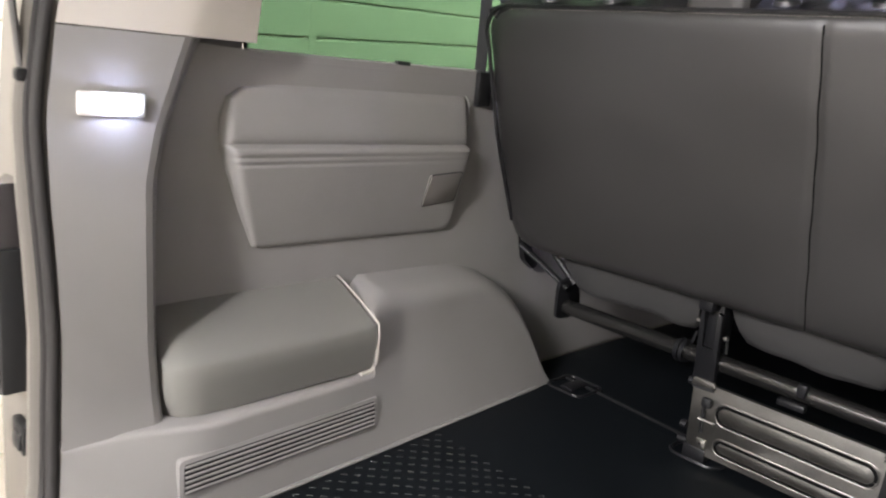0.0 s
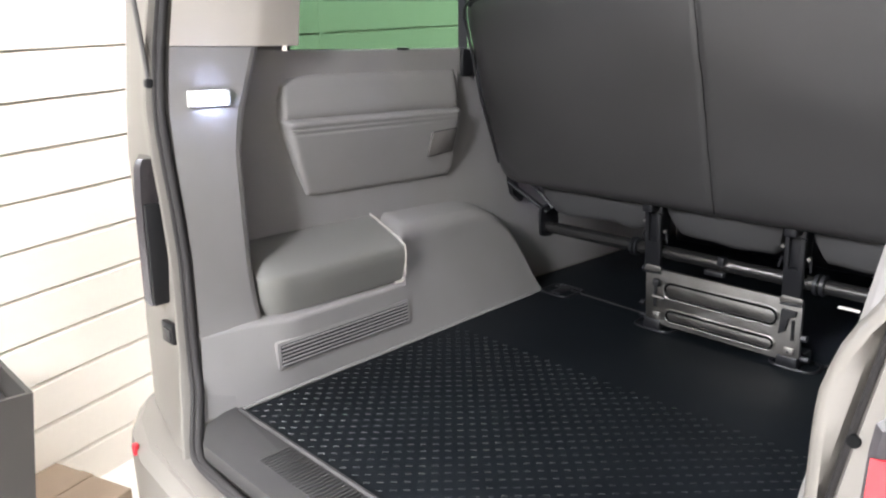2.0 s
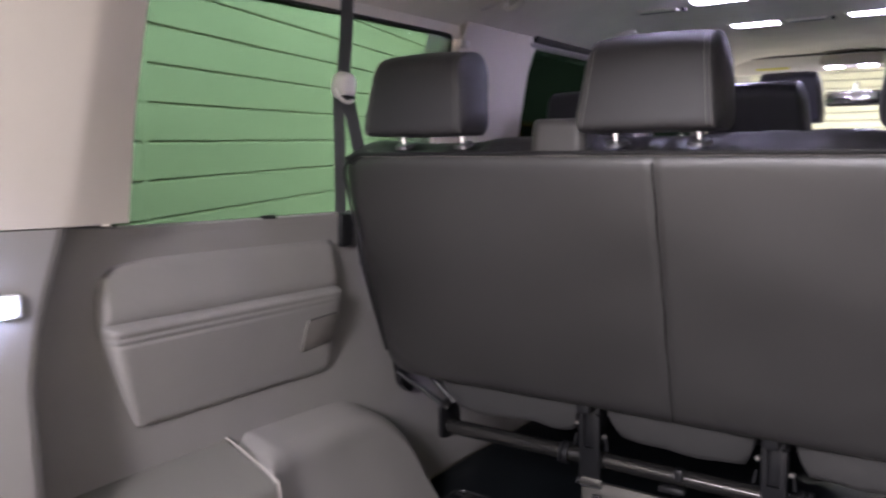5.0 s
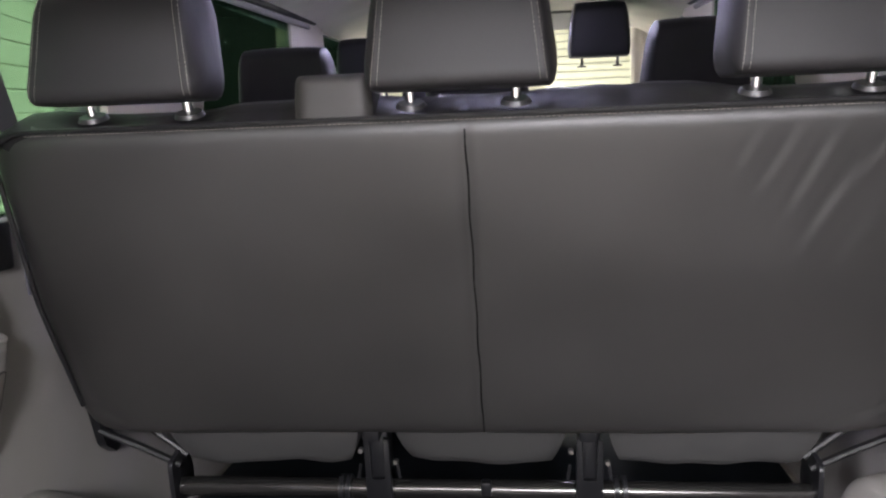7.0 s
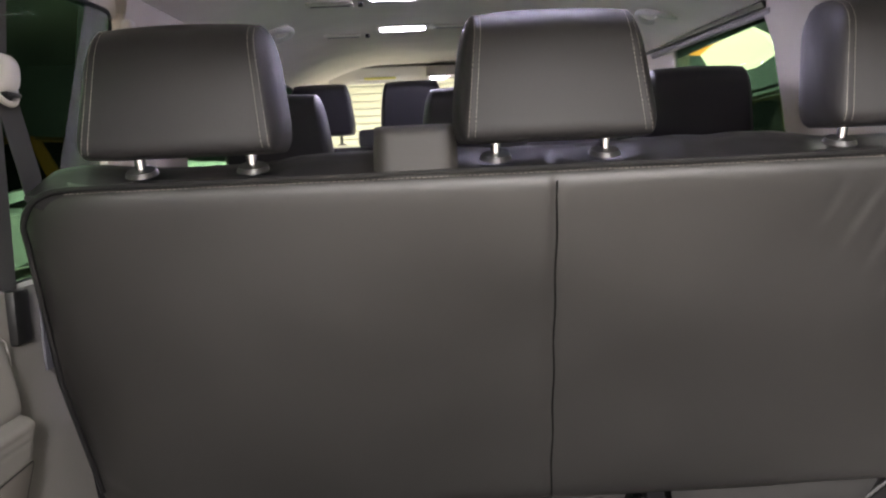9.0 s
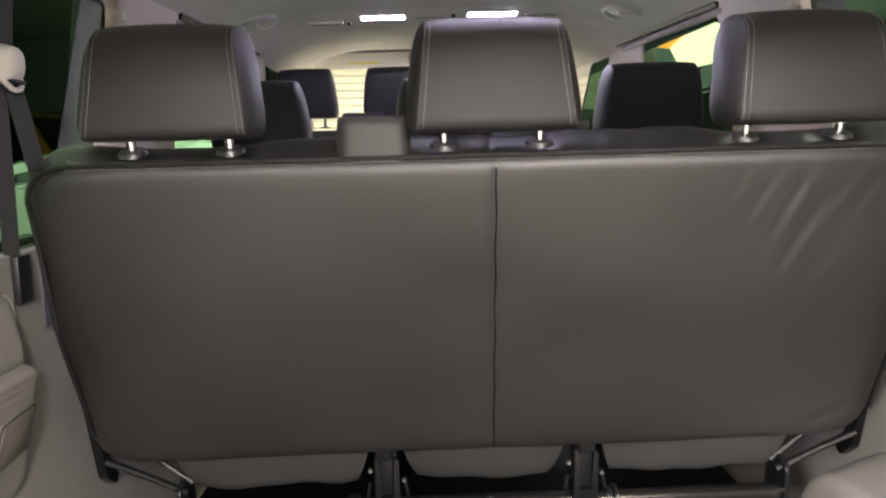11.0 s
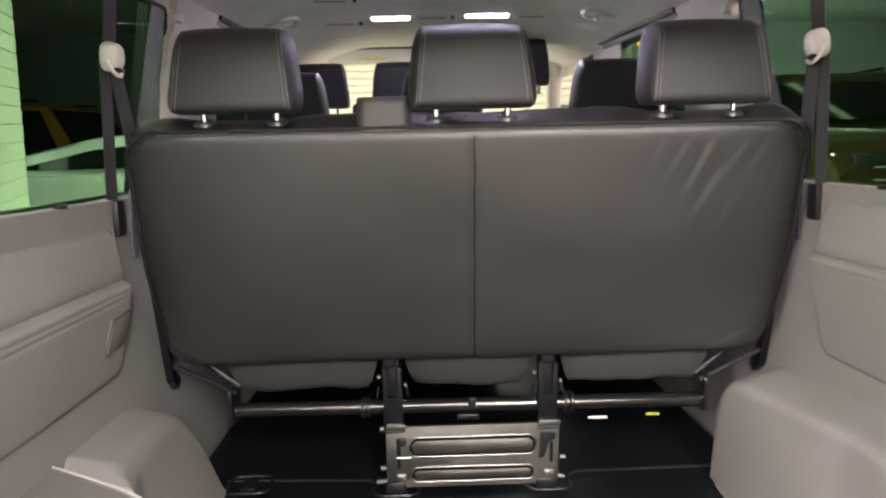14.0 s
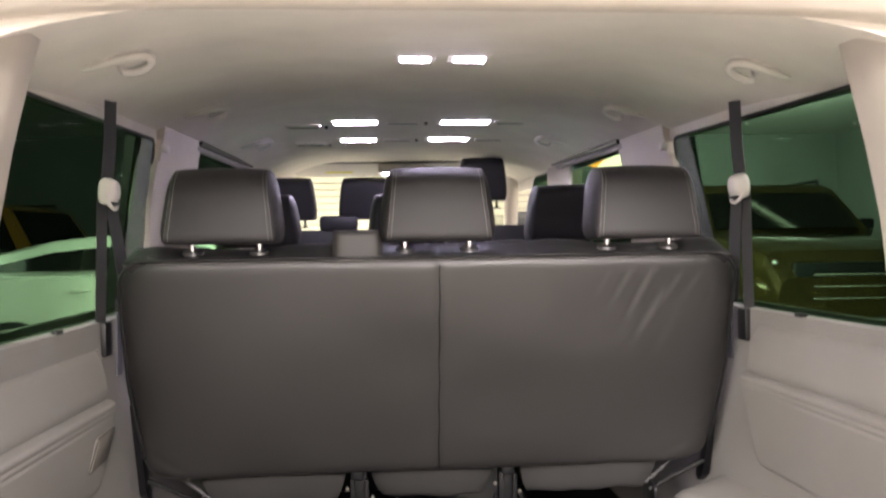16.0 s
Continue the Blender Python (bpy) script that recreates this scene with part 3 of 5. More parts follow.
# ribbed threshold
sill = thing("sill", "dark grey ribbed plastic loading sill", "sill", kind="structure")
part("sill_plate", slab(corner_round([(-0.43, 0.230), (-0.492, 0.270), (-0.528, 0.345), (-0.515, 0.357), (0.515, 0.357), (0.528, 0.345), (0.492, 0.270), (0.43, 0.230)], 0.008), lambda x, y, d: (x, y, 0.004 - 0.10 * max(0, 0.262 - y) - d), 0.03, 0.004), M_SILL, sill)
part("sill_edge", tube([(-0.50, 0.350, 0.006), (0.50, 0.350, 0.006)], 0.005, 6), M_SILL, sill)
for k in range(62):
    x = -0.30 + 0.60 * k / 61
    part("rib", box((x, 0.308, 0.0050), (0.0046, 0.066, 0.003), 0.0010, 1), M_SILL, sill)

# weatherstrip round the opening
strip = [(x - 0.010, y - 0.004, z) for z, x, y in OPEN if z > 0.1]
left_path = smooth_path([(-0.20, 0.216, -0.036), (-0.38, 0.219, -0.034), (-0.45, 0.232, -0.028), (-0.505, 0.262, 0.005), (-0.540, 0.284, 0.055)] + strip + [(-0.54, 0.408, 1.235), (-0.44, 0.412, 1.25)], 5)
path_all = left_path + [Vector((-p.x + 0.003, p.y + 0.024 * min(1.0, max(0.0, p.z / 0.15)), p.z)) for p in reversed(left_path)]
seal = thing("weatherstrip", "black rubber tailgate seal round the opening", "seal", kind="structure")
part("seal_bulb", tube(path_all, 0.0088, 10), M_RUBBER, seal)
part("seal_lip", tube([Vector((p.x + math.copysign(0.0125, p.x), p.y - 0.007, p.z)) for p in path_all], 0.0066, 8), M_RUBBER, seal)

# ---- the van's outside ----
van = thing("van", "beige metallic passenger van with its tailgate open", "van", at=(0, 2.0, -0.55))
van.matrix_world = Matrix.Identity(4)


def van_side(sx):
    def V(x, y, z):
        return (x * sx, y, z)
    # jamb: from the seal outwards, then round the corner onto the side
    rows = []
    for k in range(65):
        z = -0.06 + 1.32 * k / 64
        x, y = lerp_rows(OPEN, z)
        xo = lerp_rows([(-0.1, -0.90), (0.6, -0.93), (0.9, -0.915), (1.26, -0.84)], z)[0]
        side = [V(x - 0.057, y - 0.017, z), V(x - 0.095, y - 0.014, z), V(min(-0.80, x - 0.13), 0.294 + 0.08 * max(0.0, z - 0.5), z), V(xo + 0.04, 0.325 + 0.08 * max(0.0, z - 0.5), z), V(xo + 0.008, 0.39, z), V(xo, 0.48, z)]
        if sx == 1:
            rows.append([V(x - 0.008, y + 0.03, z), V(x - 0.022, y + 0.004, z), V(x - 0.024, y - 0.022, z), V(x - 0.028, y - 0.029, z), V(x - 0.036, y - 0.030, z), V(x - 0.042, y - 0.024, z), V(x - 0.045, y - 0.010, z),
                         V(x - 0.052, y - 0.010, z)] + side)
        else:
            # the flange on this side stands further in and hides the seal
            g = x + lerp_rows([(0.0, -0.010), (0.35, -0.007), (0.40, 0.002), (0.45, 0.010), (0.493, 0.0065), (0.522, -0.003), (0.543, -0.014), (0.60, -0.020), (1.2, -0.020)], z)[0]
            rows.append([V(g - 0.004, y + 0.03, z), V(g, y - 0.006, z), V(g - 0.002, y - 0.018, z), V(g - 0.008, y - 0.027, z), V(g - 0.017, y - 0.031, z), V(x - 0.021, y - 0.027, z), V(x - 0.024, y - 0.014, z),
                         V(x - 0.031, y - 0.014, z), V(x - 0.034, y - 0.022, z)] + side[1:])
    part("rear_corner", loft(rows, closed=False), M_PAINT, van, angle=45)
    # dark bead laid in the jamb's groove to paint its shade
    part("jamb_groove_shade", tube([V(x - (0.049 if sx == 1 else 0.0275), y - (0.012 if sx == 1 else 0.016), z) for z, x, y in OPEN], 0.0032, 6), M_RUBBER, van, "dark bead painting shade into the jamb groove")
    # side panels round the windows
    part("body_side", slab([(0.42, -0.38), (0.42, 0.70), (4.3, 0.745), (4.95, 0.45), (5.15, 0.25), (5.15, -0.38)], lambda y, z, d: V(-0.925 + d, y, z), 0.03, 0.01), M_PAINT, van)
    for y0, y1 in ((0.44, 0.74), (1.80, 2.10), (3.20, 3.42)):
        part("body_pillar", slab([(y0, 0.68), (y0 + 0.07, 1.26), (y1 + 0.03, 1.26), (y1, 0.70)], lambda y, z, d: V(-0.925 + 0.10 * (z - 0.7) + d, y, z), 0.03), M_PAINT if y0 < 1 else M_BLACK, van)
    part("roof_rail", slab([(0.50, 1.25), (0.52, 1.35), (4.0, 1.46), (3.75, 1.30)], lambda y, z, d: V(-0.875 + 0.25 * (z - 1.2) + d, y, z), 0.03), M_PAINT, van)
    # tail lamp
    n, top = (0.0, 0.514) if sx == 1 else (0.006, 0.452)
    lamp = part("tail_lamp", loft([[V(*p) for p in ((-0.690 + n, 0.330, z), (-0.682 + n, 0.262 + o, z), (-0.690 + n, 0.252 + o, z), (-0.722, 0.268 + o, z), (-0.80, 0.312 + o * 0.5, z), (-0.90, 0.375, z), (-0.935, 0.46, z), (-0.90, 0.48, z), (-0.76, 0.40, z))]
                                   for z, o in ((0.205, 0.010), (0.220, 0.0), (0.33, 0.0), (top - 0.08, 0.0), (top - 0.017, 0.004), (top, 0.012))]), M_SMOKE, van, "smoked tail lamp with a red lens", angle=30)
    part("lamp_lens", loft([[V(*p) for p in ((-0.700 + 3.0 * n, 0.255 - n * 0.8, z), (-0.724, 0.264 - n * 0.8, z), (-0.80, 0.306, z), (-0.80, 0.325, z))] for z in (0.215, 0.33, 0.41 + 4 * n)]), M_RED, lamp, "red lens")
    if sx == 1:
        part("lamp_cover", box(V(-0.681, 0.292, 0.315), (0.012, 0.055, 0.215), 0.004), M_BLACK, lamp)
    st = part("buffer", box(V(-0.657, 0.284, 0.151), (0.052, 0.014, 0.046), 0.004), M_BLACK, van, "black rubber tailgate buffer")
    part("buffer_face", box(V(-0.651, 0.2755, 0.149), (0.030, 0.006, 0.028), 0.003), M_COLLAR, st)
    # flat black disc: the dark inside of a hole given as colour
    bm2 = bmesh.new()
    bmesh.ops.create_cone(bm2, cap_ends=True, segments=16, radius1=0.0058, radius2=0.0058, depth=0.004, matrix=Matrix.Translation(V(-0.656, 0.297, 0.420)) @ pose(0, 0, 0, 90, 0, 0))
    part("jamb_hole", bm2, M_RECESS, van, "black hole in the jamb")
    # gas strut
    top, low = Vector(V(-0.675, 0.225, 1.46)), Vector(V(-0.690, 0.305, 0.66))
    mid = low + (top - low) * 0.29
    gs = part("gas_strut", tube([mid, top], 0.013, 12), M_GREYMETAL, van, "grey gas strut")
    part("strut_rod", tube([low, mid], 0.005, 8), M_GREYMETAL, gs)
    part("strut_ball", box(tuple(low), (0.02, 0.02, 0.02), 0.006), M_BLACK, gs)
    for yy in (1.15, 4.15):
        wh = tube([V(-0.70, yy, -0.30), V(-0.915, yy, -0.30)], 0.33, 28)
        w = part("wheel", wh, M_TYRE, van, "black tyre")
        part("rim", tube([V(-0.90, yy, -0.30), V(-0.922, yy, -0.30)], 0.21, 24), M_STEEL, w)


van_side(1)
van_side(-1)
# bumper with its step
bm = bmesh.new()
add_loft(bm, [[(x, y0 + w, z) for y0, z in ((0.30, -0.052), (0.24, -0.056), (0.165, -0.066), (0.143, -0.085), (0.138, -0.12), (0.145, -0.32), (0.32, -0.36))]
              for x, w in ((-0.93, 0.29), (-0.90, 0.21), (-0.84, 0.13), (-0.74, 0.07), (-0.6, 0.03), (-0.3, 0.008), (0, 0.0), (0.3, 0.008), (0.6, 0.03), (0.74, 0.07), (0.84, 0.13), (0.90, 0.21), (0.93, 0.29))])
bumper = part("rear_bumper", bm, M_PAINT, van, "beige rear bumper", angle=30)
part("bumper_pad", loft([[(x, y0 + w, z) for y0, z in ((0.225, -0.052), (0.172, -0.060), (0.172, -0.074), (0.225, -0.066))] for x, w in ((-0.60, 0.036), (-0.5, 0.022), (-0.3, 0.008), (0, 0), (0.3, 0.008), (0.5, 0.022), (0.60, 0.036))]), M_PAINT, bumper)
for sgn in (-1, 1):
    part("reflector", box((0.655 * sgn, 0.186, -0.084), (0.014, 0.012, 0.026), 0.003), M_RED, bumper, "small red reflector")
part("roof", loft([[(x, y, z) for x, z in ((-0.86, 1.27 + h), (-0.75, 1.37 + h), (-0.4, 1.42 + h), (0.4, 1.42 + h), (0.75, 1.37 + h), (0.86, 1.27 + h), (0.75, 1.34 + h), (-0.75, 1.34 + h))] for y, h in ((0.45, -0.06), (0.7, 0.0), (2.0, 0.035), (4.0, 0.06), (4.25, 0.02))]), M_PAINT, van)
part("bonnet", loft([[(x, y, z) for x, z in ((-0.90, -0.35), (-0.92, 0.45 + h), (-0.6, 0.62 + h), (0.6, 0.62 + h), (0.92, 0.45 + h), (0.90, -0.35))] for y, h in ((4.62, 0.06), (4.95, -0.08), (5.2, -0.35))]), M_PAINT, van)
# raised tailgate with its window
tg = part("tailgate", loft([[(-0.72, y, z), (0.72, y, z), (0.70, y - 0.01, z + 0.06), (-0.70, y - 0.01, z + 0.06)] for y, z in ((0.44, 1.30), (0.0, 1.44), (-0.16, 1.47))]), M_PAINT, van, "raised beige tailgate")
part("tailgate_window", box((0, -0.38, 1.555), (1.2, 0.44, 0.012), 0.004, m=None), G_GREEN, tg)
part("tailgate_lower", loft([[(-0.72, y, z), (0.72, y, z), (0.70, y - 0.01, z + 0.07), (-0.70, y - 0.01, z + 0.07)] for y, z in ((-0.60, 1.58), (-0.85, 1.62), (-1.0, 1.60))]), M_PAINT, tg)
for sgn in (-1, 1):
    part("tailgate_rib", tube([(0.66 * sgn, -0.1, 1.48), (0.66 * sgn, -0.66, 1.61)], 0.04, 8), M_PAINT, tg)

# ---- fittings in the headliner ----


def cabin_lamp(x0, x1, y, label="white cabin lamp glowing in the headliner"):
    t = thing("cabin_lamp", label, "lamp", "cabin lamps")
    z = roof_z((x0 + x1) / 2, y) - 0.001
    part("lamp_frame", box(((x0 + x1) / 2, y, z), (x1 - x0 + 0.02, 0.100 if y > 2 else 0.066, 0.006), 0.002), M_LINER, t)
    part("lens", box(((x0 + x1) / 2, y, z - 0.003), ((x1 - x0) * 0.92, 0.060 if y > 2 else 0.036, 0.005), 0.002), E_CABIN, t, "glowing white lens")
    return t


for x0, x1, y in ((-0.072, 0.002, 1.255), (0.051, 0.128, 1.255), (-0.294, -0.120, 2.39), (0.106, 0.300, 2.38), (-0.296, -0.128, 2.94), (0.092, 0.280, 2.91)):
    cabin_lamp(x0, x1, y)
for x0, y in ((-0.47, 2.39), (-0.10, 2.39), (0.31, 2.39), (-0.49, 2.93), (-0.11, 2.93), (0.30, 2.93)):
    t = thing("air_outlet", "slim grey air outlet in the headliner", "air outlet", "headliner outlets")
    z = roof_z(x0, y)
    part("outlet_frame", box((x0 + 0.07, y, z - 0.004), (0.13, 0.05, 0.008), 0.003), M_LINER, t)
    part("outlet_slot", box((x0 + 0.07, y, z - 0.008), (0.11, 0.012, 0.004), 0.001), M_TRIM, t)
    part("outlet_knob", box((x0 + 0.155, y, z - 0.006), (0.014, 0.02, 0.012), 0.003), M_BLACK, t)


def grab_handle(x, y, sgn, size=1.0):
    t = thing("grab_handle", "pale plastic folding grab handle on the headliner", "grab handle", "grab handles")

    def H(u, v, d):
        return (x + sgn * u, y + v, roof_z(x + sgn * u, y + v) - d)
    path = smooth_path([H(*q) for q in ((0.066, 0.0, 0.003), (0.034, -0.010, 0.008), (-0.012, -0.016, 0.010), (-0.046, -0.008, 0.014), (-0.056, 0.004, 0.022), (-0.044, 0.016, 0.031), (-0.020, 0.021, 0.034), (0.000, 0.019, 0.029))], 5)
    n = len(path) - 1
    part("handle_bow", tube(path, [0.0035 + 0.0058 * min(1.0, 4 * k / n) * (1.0 - 0.25 * k / n) for k in range(n + 1)], 10), M_LOOP, t, angle=70)
    part("handle_foot", tube([H(0.006, 0.022, -0.004), H(0.006, 0.022, 0.014), H(0.000, 0.019, 0.029)], [0.010, 0.008, 0.007], 8), M_LOOP, t)
    part("handle_socket", slab([(u, v) for u, v in rounded(-0.048, -0.020, 0.036, 0.040, 0.016)], lambda u, v, d: H(u, v, 0.002 - d), 0.006, 0.001), M_LINER, t)
    # raised darker block, coloured as the shade of a recess
    part("socket_shade", box(H(-0.020, 0.004, 0.004), (0.024, 0.012, 0.006), 0.003), M_POCKET, t, "small dark block painting a recess's shade")


for y, x0, x1 in ((0.965, -0.592, 0.625), (1.74, -0.605, 0.605), (2.60, -0.60, 0.575)):
    grab_handle(x0, y, -1)
    grab_handle(x1, y, 1)

# lamp in the rear pillar
lampz = thing("pillar_lamp", "glowing white courtesy lamp in the rear pillar", "lamp")
a, b = Vector((-0.648, 0.358, 0.629)), Vector((-0.640, 0.468, 0.629))
mx = Matrix.Translation((a + b) / 2) @ Matrix.Rotation(math.atan2((b - a).y, (b - a).x), 4, "Z")
part("lamp_frame", box((-0.006, 0, 0), (0.092, 0.010, 0.034), 0.004, m=mx), M_LOOP, lampz, "clear lamp surround")
part("lens", box((0.000, -0.006, 0), (0.055, 0.016, 0.024), 0.004, m=mx), E_PILLAR, lampz, "glowing lens")


def seat_belt(sx):
    def V(x, y, z):
        return (x * sx, y, z)
    t = thing("seat_belt", "black seat belt with a pale plastic guide loop", "seat belt", "seat belts")

    def strap(nm, pts, w=0.017, th=0.0013):
        rings = []
        ax, ay = 0.58 * w, 0.81 * w
        nx, ny = 0.81 * th, -0.58 * th
        for x, y, z in pts:
            rings.append([V(x - ax - nx, y - ay - ny, z), V(x - ax + nx, y - ay + ny, z), V(x + ax + nx, y + ay + ny, z), V(x + ax - nx, y + ay - ny, z)])
        part(nm, loft(rings), M_BELT, t)

    strap("upper_strap", [(-0.690, 1.203, 1.195), (-0.692, 1.200, 1.10), (-0.698, 1.195, 1.010)], 0.014)
    strap("outer_strap", [(-0.706, 1.190, 0.985), (-0.714, 1.203, 0.85), (-0.722, 1.214, 0.70)], 0.012)
    strap("inner_strap", [(-0.694, 1.200, 0.990), (-0.686, 1.230, 0.88), (-0.680, 1.262, 0.76)] if sx == 1 else [(-0.692, 1.200, 0.990), (-0.692, 1.216, 0.88), (-0.694, 1.235, 0.74)], 0.014)
    # rounded cap over a wider ring
    part("guide_loop", puffed(lambda v: (-0.027 * max(0.15, 1 - (abs(v) / 0.031) ** 2.4) ** 0.5, 0.027 * max(0.15, 1 - (abs(v) / 0.031) ** 2.4) ** 0.5), -0.026, 0.030,
                              lambda u, v, s, q: V(-0.692 + 0.020 * (1 - abs(s) ** 3) ** 0.5 * (1 - abs(q) ** 3) ** 0.5, 1.194 + u + 0.1 * v, 0.999 + v),
                              lambda u, v, s, q: V(-0.702 - 0.008 * (1 - abs(s) ** 4) ** 0.5 * (1 - abs(q) ** 4) ** 0.5, 1.194 + u + 0.1 * v, 0.999 + v), 14, 14), M_LOOP, t, "pale plastic guide loop", angle=60)
    part("loop_ring", tube([V(-0.690 + 0.010 * math.sin(a), 1.190 - 0.030 * math.cos(a), 0.989 - 0.026 * math.sin(a)) for a in [math.pi * k / 12 for k in range(13)]], 0.0042, 8), M_LOOP, t, "pale plastic ring")
    part("loop_slot", box(V(-0.683, 1.194, 0.975), (0.016, 0.036, 0.006), 0.002), M_BLACK, t)
    part("floor_slot", box(V(-0.716, 1.218, 0.685), (0.024, 0.042, 0.075), 0.006), M_BLACK, t, "black slot in the ledge")


seat_belt(1)
seat_belt(-1)

# ---- seats ----


def add_headrest(seat, x, y, z0, hw=0.128, h=0.165, depth=0.100, sewn=True, post=0.07, rake=0.16, foot=None, leather=None):
    """A padded headrest over its two posts: a rear face between two sewn seams, domed sides that flare forward; y is its rear face."""
    prof = corner_round([(0.004, 0.0), (0.0, h * 0.87), (depth * 0.55, h), (depth, h * 0.90), (depth, 0.0)], [0.020, 0.030, 0.030, 0.030, 0.024], 5)
    mid = Vector((depth * 0.5, h * 0.47))

    def skin(sx, k, p):
        q = mid + (Vector(p) - mid) * k
        dn, zn = min(1.0, max(0.0, q.x / depth)), q.y / h
        wide = hw * (1 - 0.165 * max(0.0, zn) ** 1.2) * (0.945 + 0.055 * min(1.0, dn * 1.8))
        puff = 0.005 * (1 - sx * sx) * (1 if q.x < depth * 0.5 else 0.4)
        return Vector((x + sx * wide, y + q.x - (puff if q.x < depth * 0.4 else -puff) - rake * (q.y - h / 2), z0 + q.y + 0.004 * (1 - sx * sx) * (1 if zn > 0.6 else 0)))
    SEAM = 0.865
    flat = [SEAM * (-1 + 2 * k / 12) for k in range(13)]
    dome = [(SEAM + (1 - SEAM) * math.sin(radians(a)), math.cos(radians(a)) ** 0.55) for a in (9, 22, 36, 50, 63, 74, 82)]
    slices = [(-q, k) for q, k in reversed(dome)] + [(q, 1.0 - (0.012 if abs(q) > SEAM - 0.001 else 0.0)) for q in flat] + dome
    hr = part("headrest", loft([[skin(q, k, p) for p in prof] for q, k in slices]), leather, seat, "padded black leather headrest", angle=60)
    if sewn:
        lines = []
        for sgn in (-1, 1):
            run = prof[3:14]
            for off in (-0.042, 0.024):
                lines.append([skin(sgn * (SEAM + off), 1.0 if off < 0 else 0.995, p) + Vector((0.0004 * sgn, -0.0005, 0.0002)) for p in run])
        part("stitching", stitches(lines, 0.0056, 0.0036, 0.00032), M_THREAD, hr, "pale double stitching")["kind"] = "stuff"
    for sgn in (-1, 1):
        px = x + sgn * 0.07 * hw / 0.128
        base = foot(px) if foot else Vector((px, y + 0.056, z0 - post + 0.034))
        p = part("headrest_post", tube([base, Vector((px, base.y - 0.012, z0 + 0.02))], 0.0068, 14), M_CHROME, seat, "chrome post")
        bm = bmesh.new()
        turn = Matrix.Rotation(0.33 if foot else 0.0, 4, "X")
        bmesh.ops.create_cone(bm, cap_ends=True, segments=20, radius1=0.021, radius2=0.018, depth=0.006, matrix=Matrix.Translation(base + Vector((0, 0, 0.002))) @ turn)
        part("post_collar", bm, M_COLLAR, p, "black plastic collar")
    return hr


# rear bench
bench = thing("rear_bench_seat", "black leather three-seat rear bench, upright, on a black steel frame", "seat")
B0, B1, BL = Vector((0, 1.310, 0.342)), Vector((0, 1.137, 0.852)), 0.5345
UPV = (B1 - B0).normalized()
NRM = Vector((0, -UPV.z, UPV.y))


def back_pt(u, v, d):
    """A point of the backrest's rear face; d stands out to the rear."""
    return B0 + UPV * v + NRM * d + Vector((u, 0, 0))


def back_edges(v):
    w = lerp_rows([(0.0, 0.648), (0.05, 0.662), (0.25, 0.678), (0.45, 0.672), (0.5385, 0.664)], v)[0]
    for r, dist in ((0.055, BL - v), (0.030, v)):
        if dist < r:
            w -= r - math.sqrt(max(0, r * r - (r - dist) ** 2))
    return -w, w


FOLDS = [(0.350, 0.455, 0.378, 0.512, 0.004, 0.6), (0.385, 0.430, 0.425, 0.510, 0.006, 0.6), (0.425, 0.400, 0.470, 0.505, 0.008, 0.65), (0.445, 0.345, 0.505, 0.470, 0.008, 0.8),
         (0.500, 0.430, 0.540, 0.505, 0.006, 0.6), (0.545, 0.440, 0.585, 0.505, 0.005, 0.6), (0.490, 0.310, 0.530, 0.390, 0.004, 1.1), (0.50, 0.012, 0.645, 0.080, 0.008, 0.9),
         (-0.66, 0.09, -0.56, 0.02, 0.006, 1.0), (0.600, 0.40, 0.618, 0.49, 0.003, 0.8)]


def back_relief(u, v):
    d = 0.0065 * noise.noise((u * 2.2, v * 3.0, 0.3)) + 0.0028 * noise.noise((u * 6, v * 7, 2.3))
    d -= 0.0032 * math.exp(-((u - 0.006) / 0.007) ** 2)
    for x0, v0, x1, v1, dep, wide in FOLDS:
        a, b, p = Vector((x0, v0)), Vector((x1, v1)), Vector((u, v))
        t = max(0, min(1, (p - a).dot(b - a) / (b - a).length_squared))
        q = (p - a - (b - a) * t)
        side = q.dot(Vector(((b - a).y, -(b - a).x)).normalized())
        fade = math.exp(-max(0, q.length - abs(side)) / 0.02)
        d += 0.27 * dep * fade * (0.6 * math.exp(-((side - 0.015 * wide) / (0.014 * wide)) ** 2) - math.exp(-(side / (0.009 * wide)) ** 2)) * math.sin(math.pi * (0.12 + 0.80 * t))
    return d


bm = puffed(back_edges, 0.0, BL,
            lambda u, v, s, t: back_pt(u, v, back_relief(u, v) - 0.022 * abs(s) ** 26 - 0.016 * abs(t) ** 30),
            lambda u, v, s, t: back_pt(u, v - 0.02, -0.095 - 0.01 * (1 - s * s)), 220, 70)
back = part("backrest", bm, M_LEATHER, bench, "black leather backrest with a centre seam", angle=60)
edge = [back_pt(back_edges(v)[0] + 0.004, v, -0.012) for v in [0.06 + 0.40 * k / 10 for k in range(11)]] + \
       [back_pt(back_edges(v)[0] + 0.003, v, -0.009) for v in (0.485, 0.495, 0.505, 0.513, 0.520, 0.526, 0.5305, 0.5335)] + [back_pt(-0.60 + 1.20 * k / 20, BL, -0.010) for k in range(21)] + \
       [back_pt(back_edges(v)[1] - 0.003, v, -0.009) for v in (0.5335, 0.5305, 0.526, 0.520, 0.513, 0.505, 0.495, 0.485)] + [back_pt(back_edges(v)[1] - 0.004, v, -0.012) for v in [0.46 - 0.40 * k / 10 for k in range(11)]]
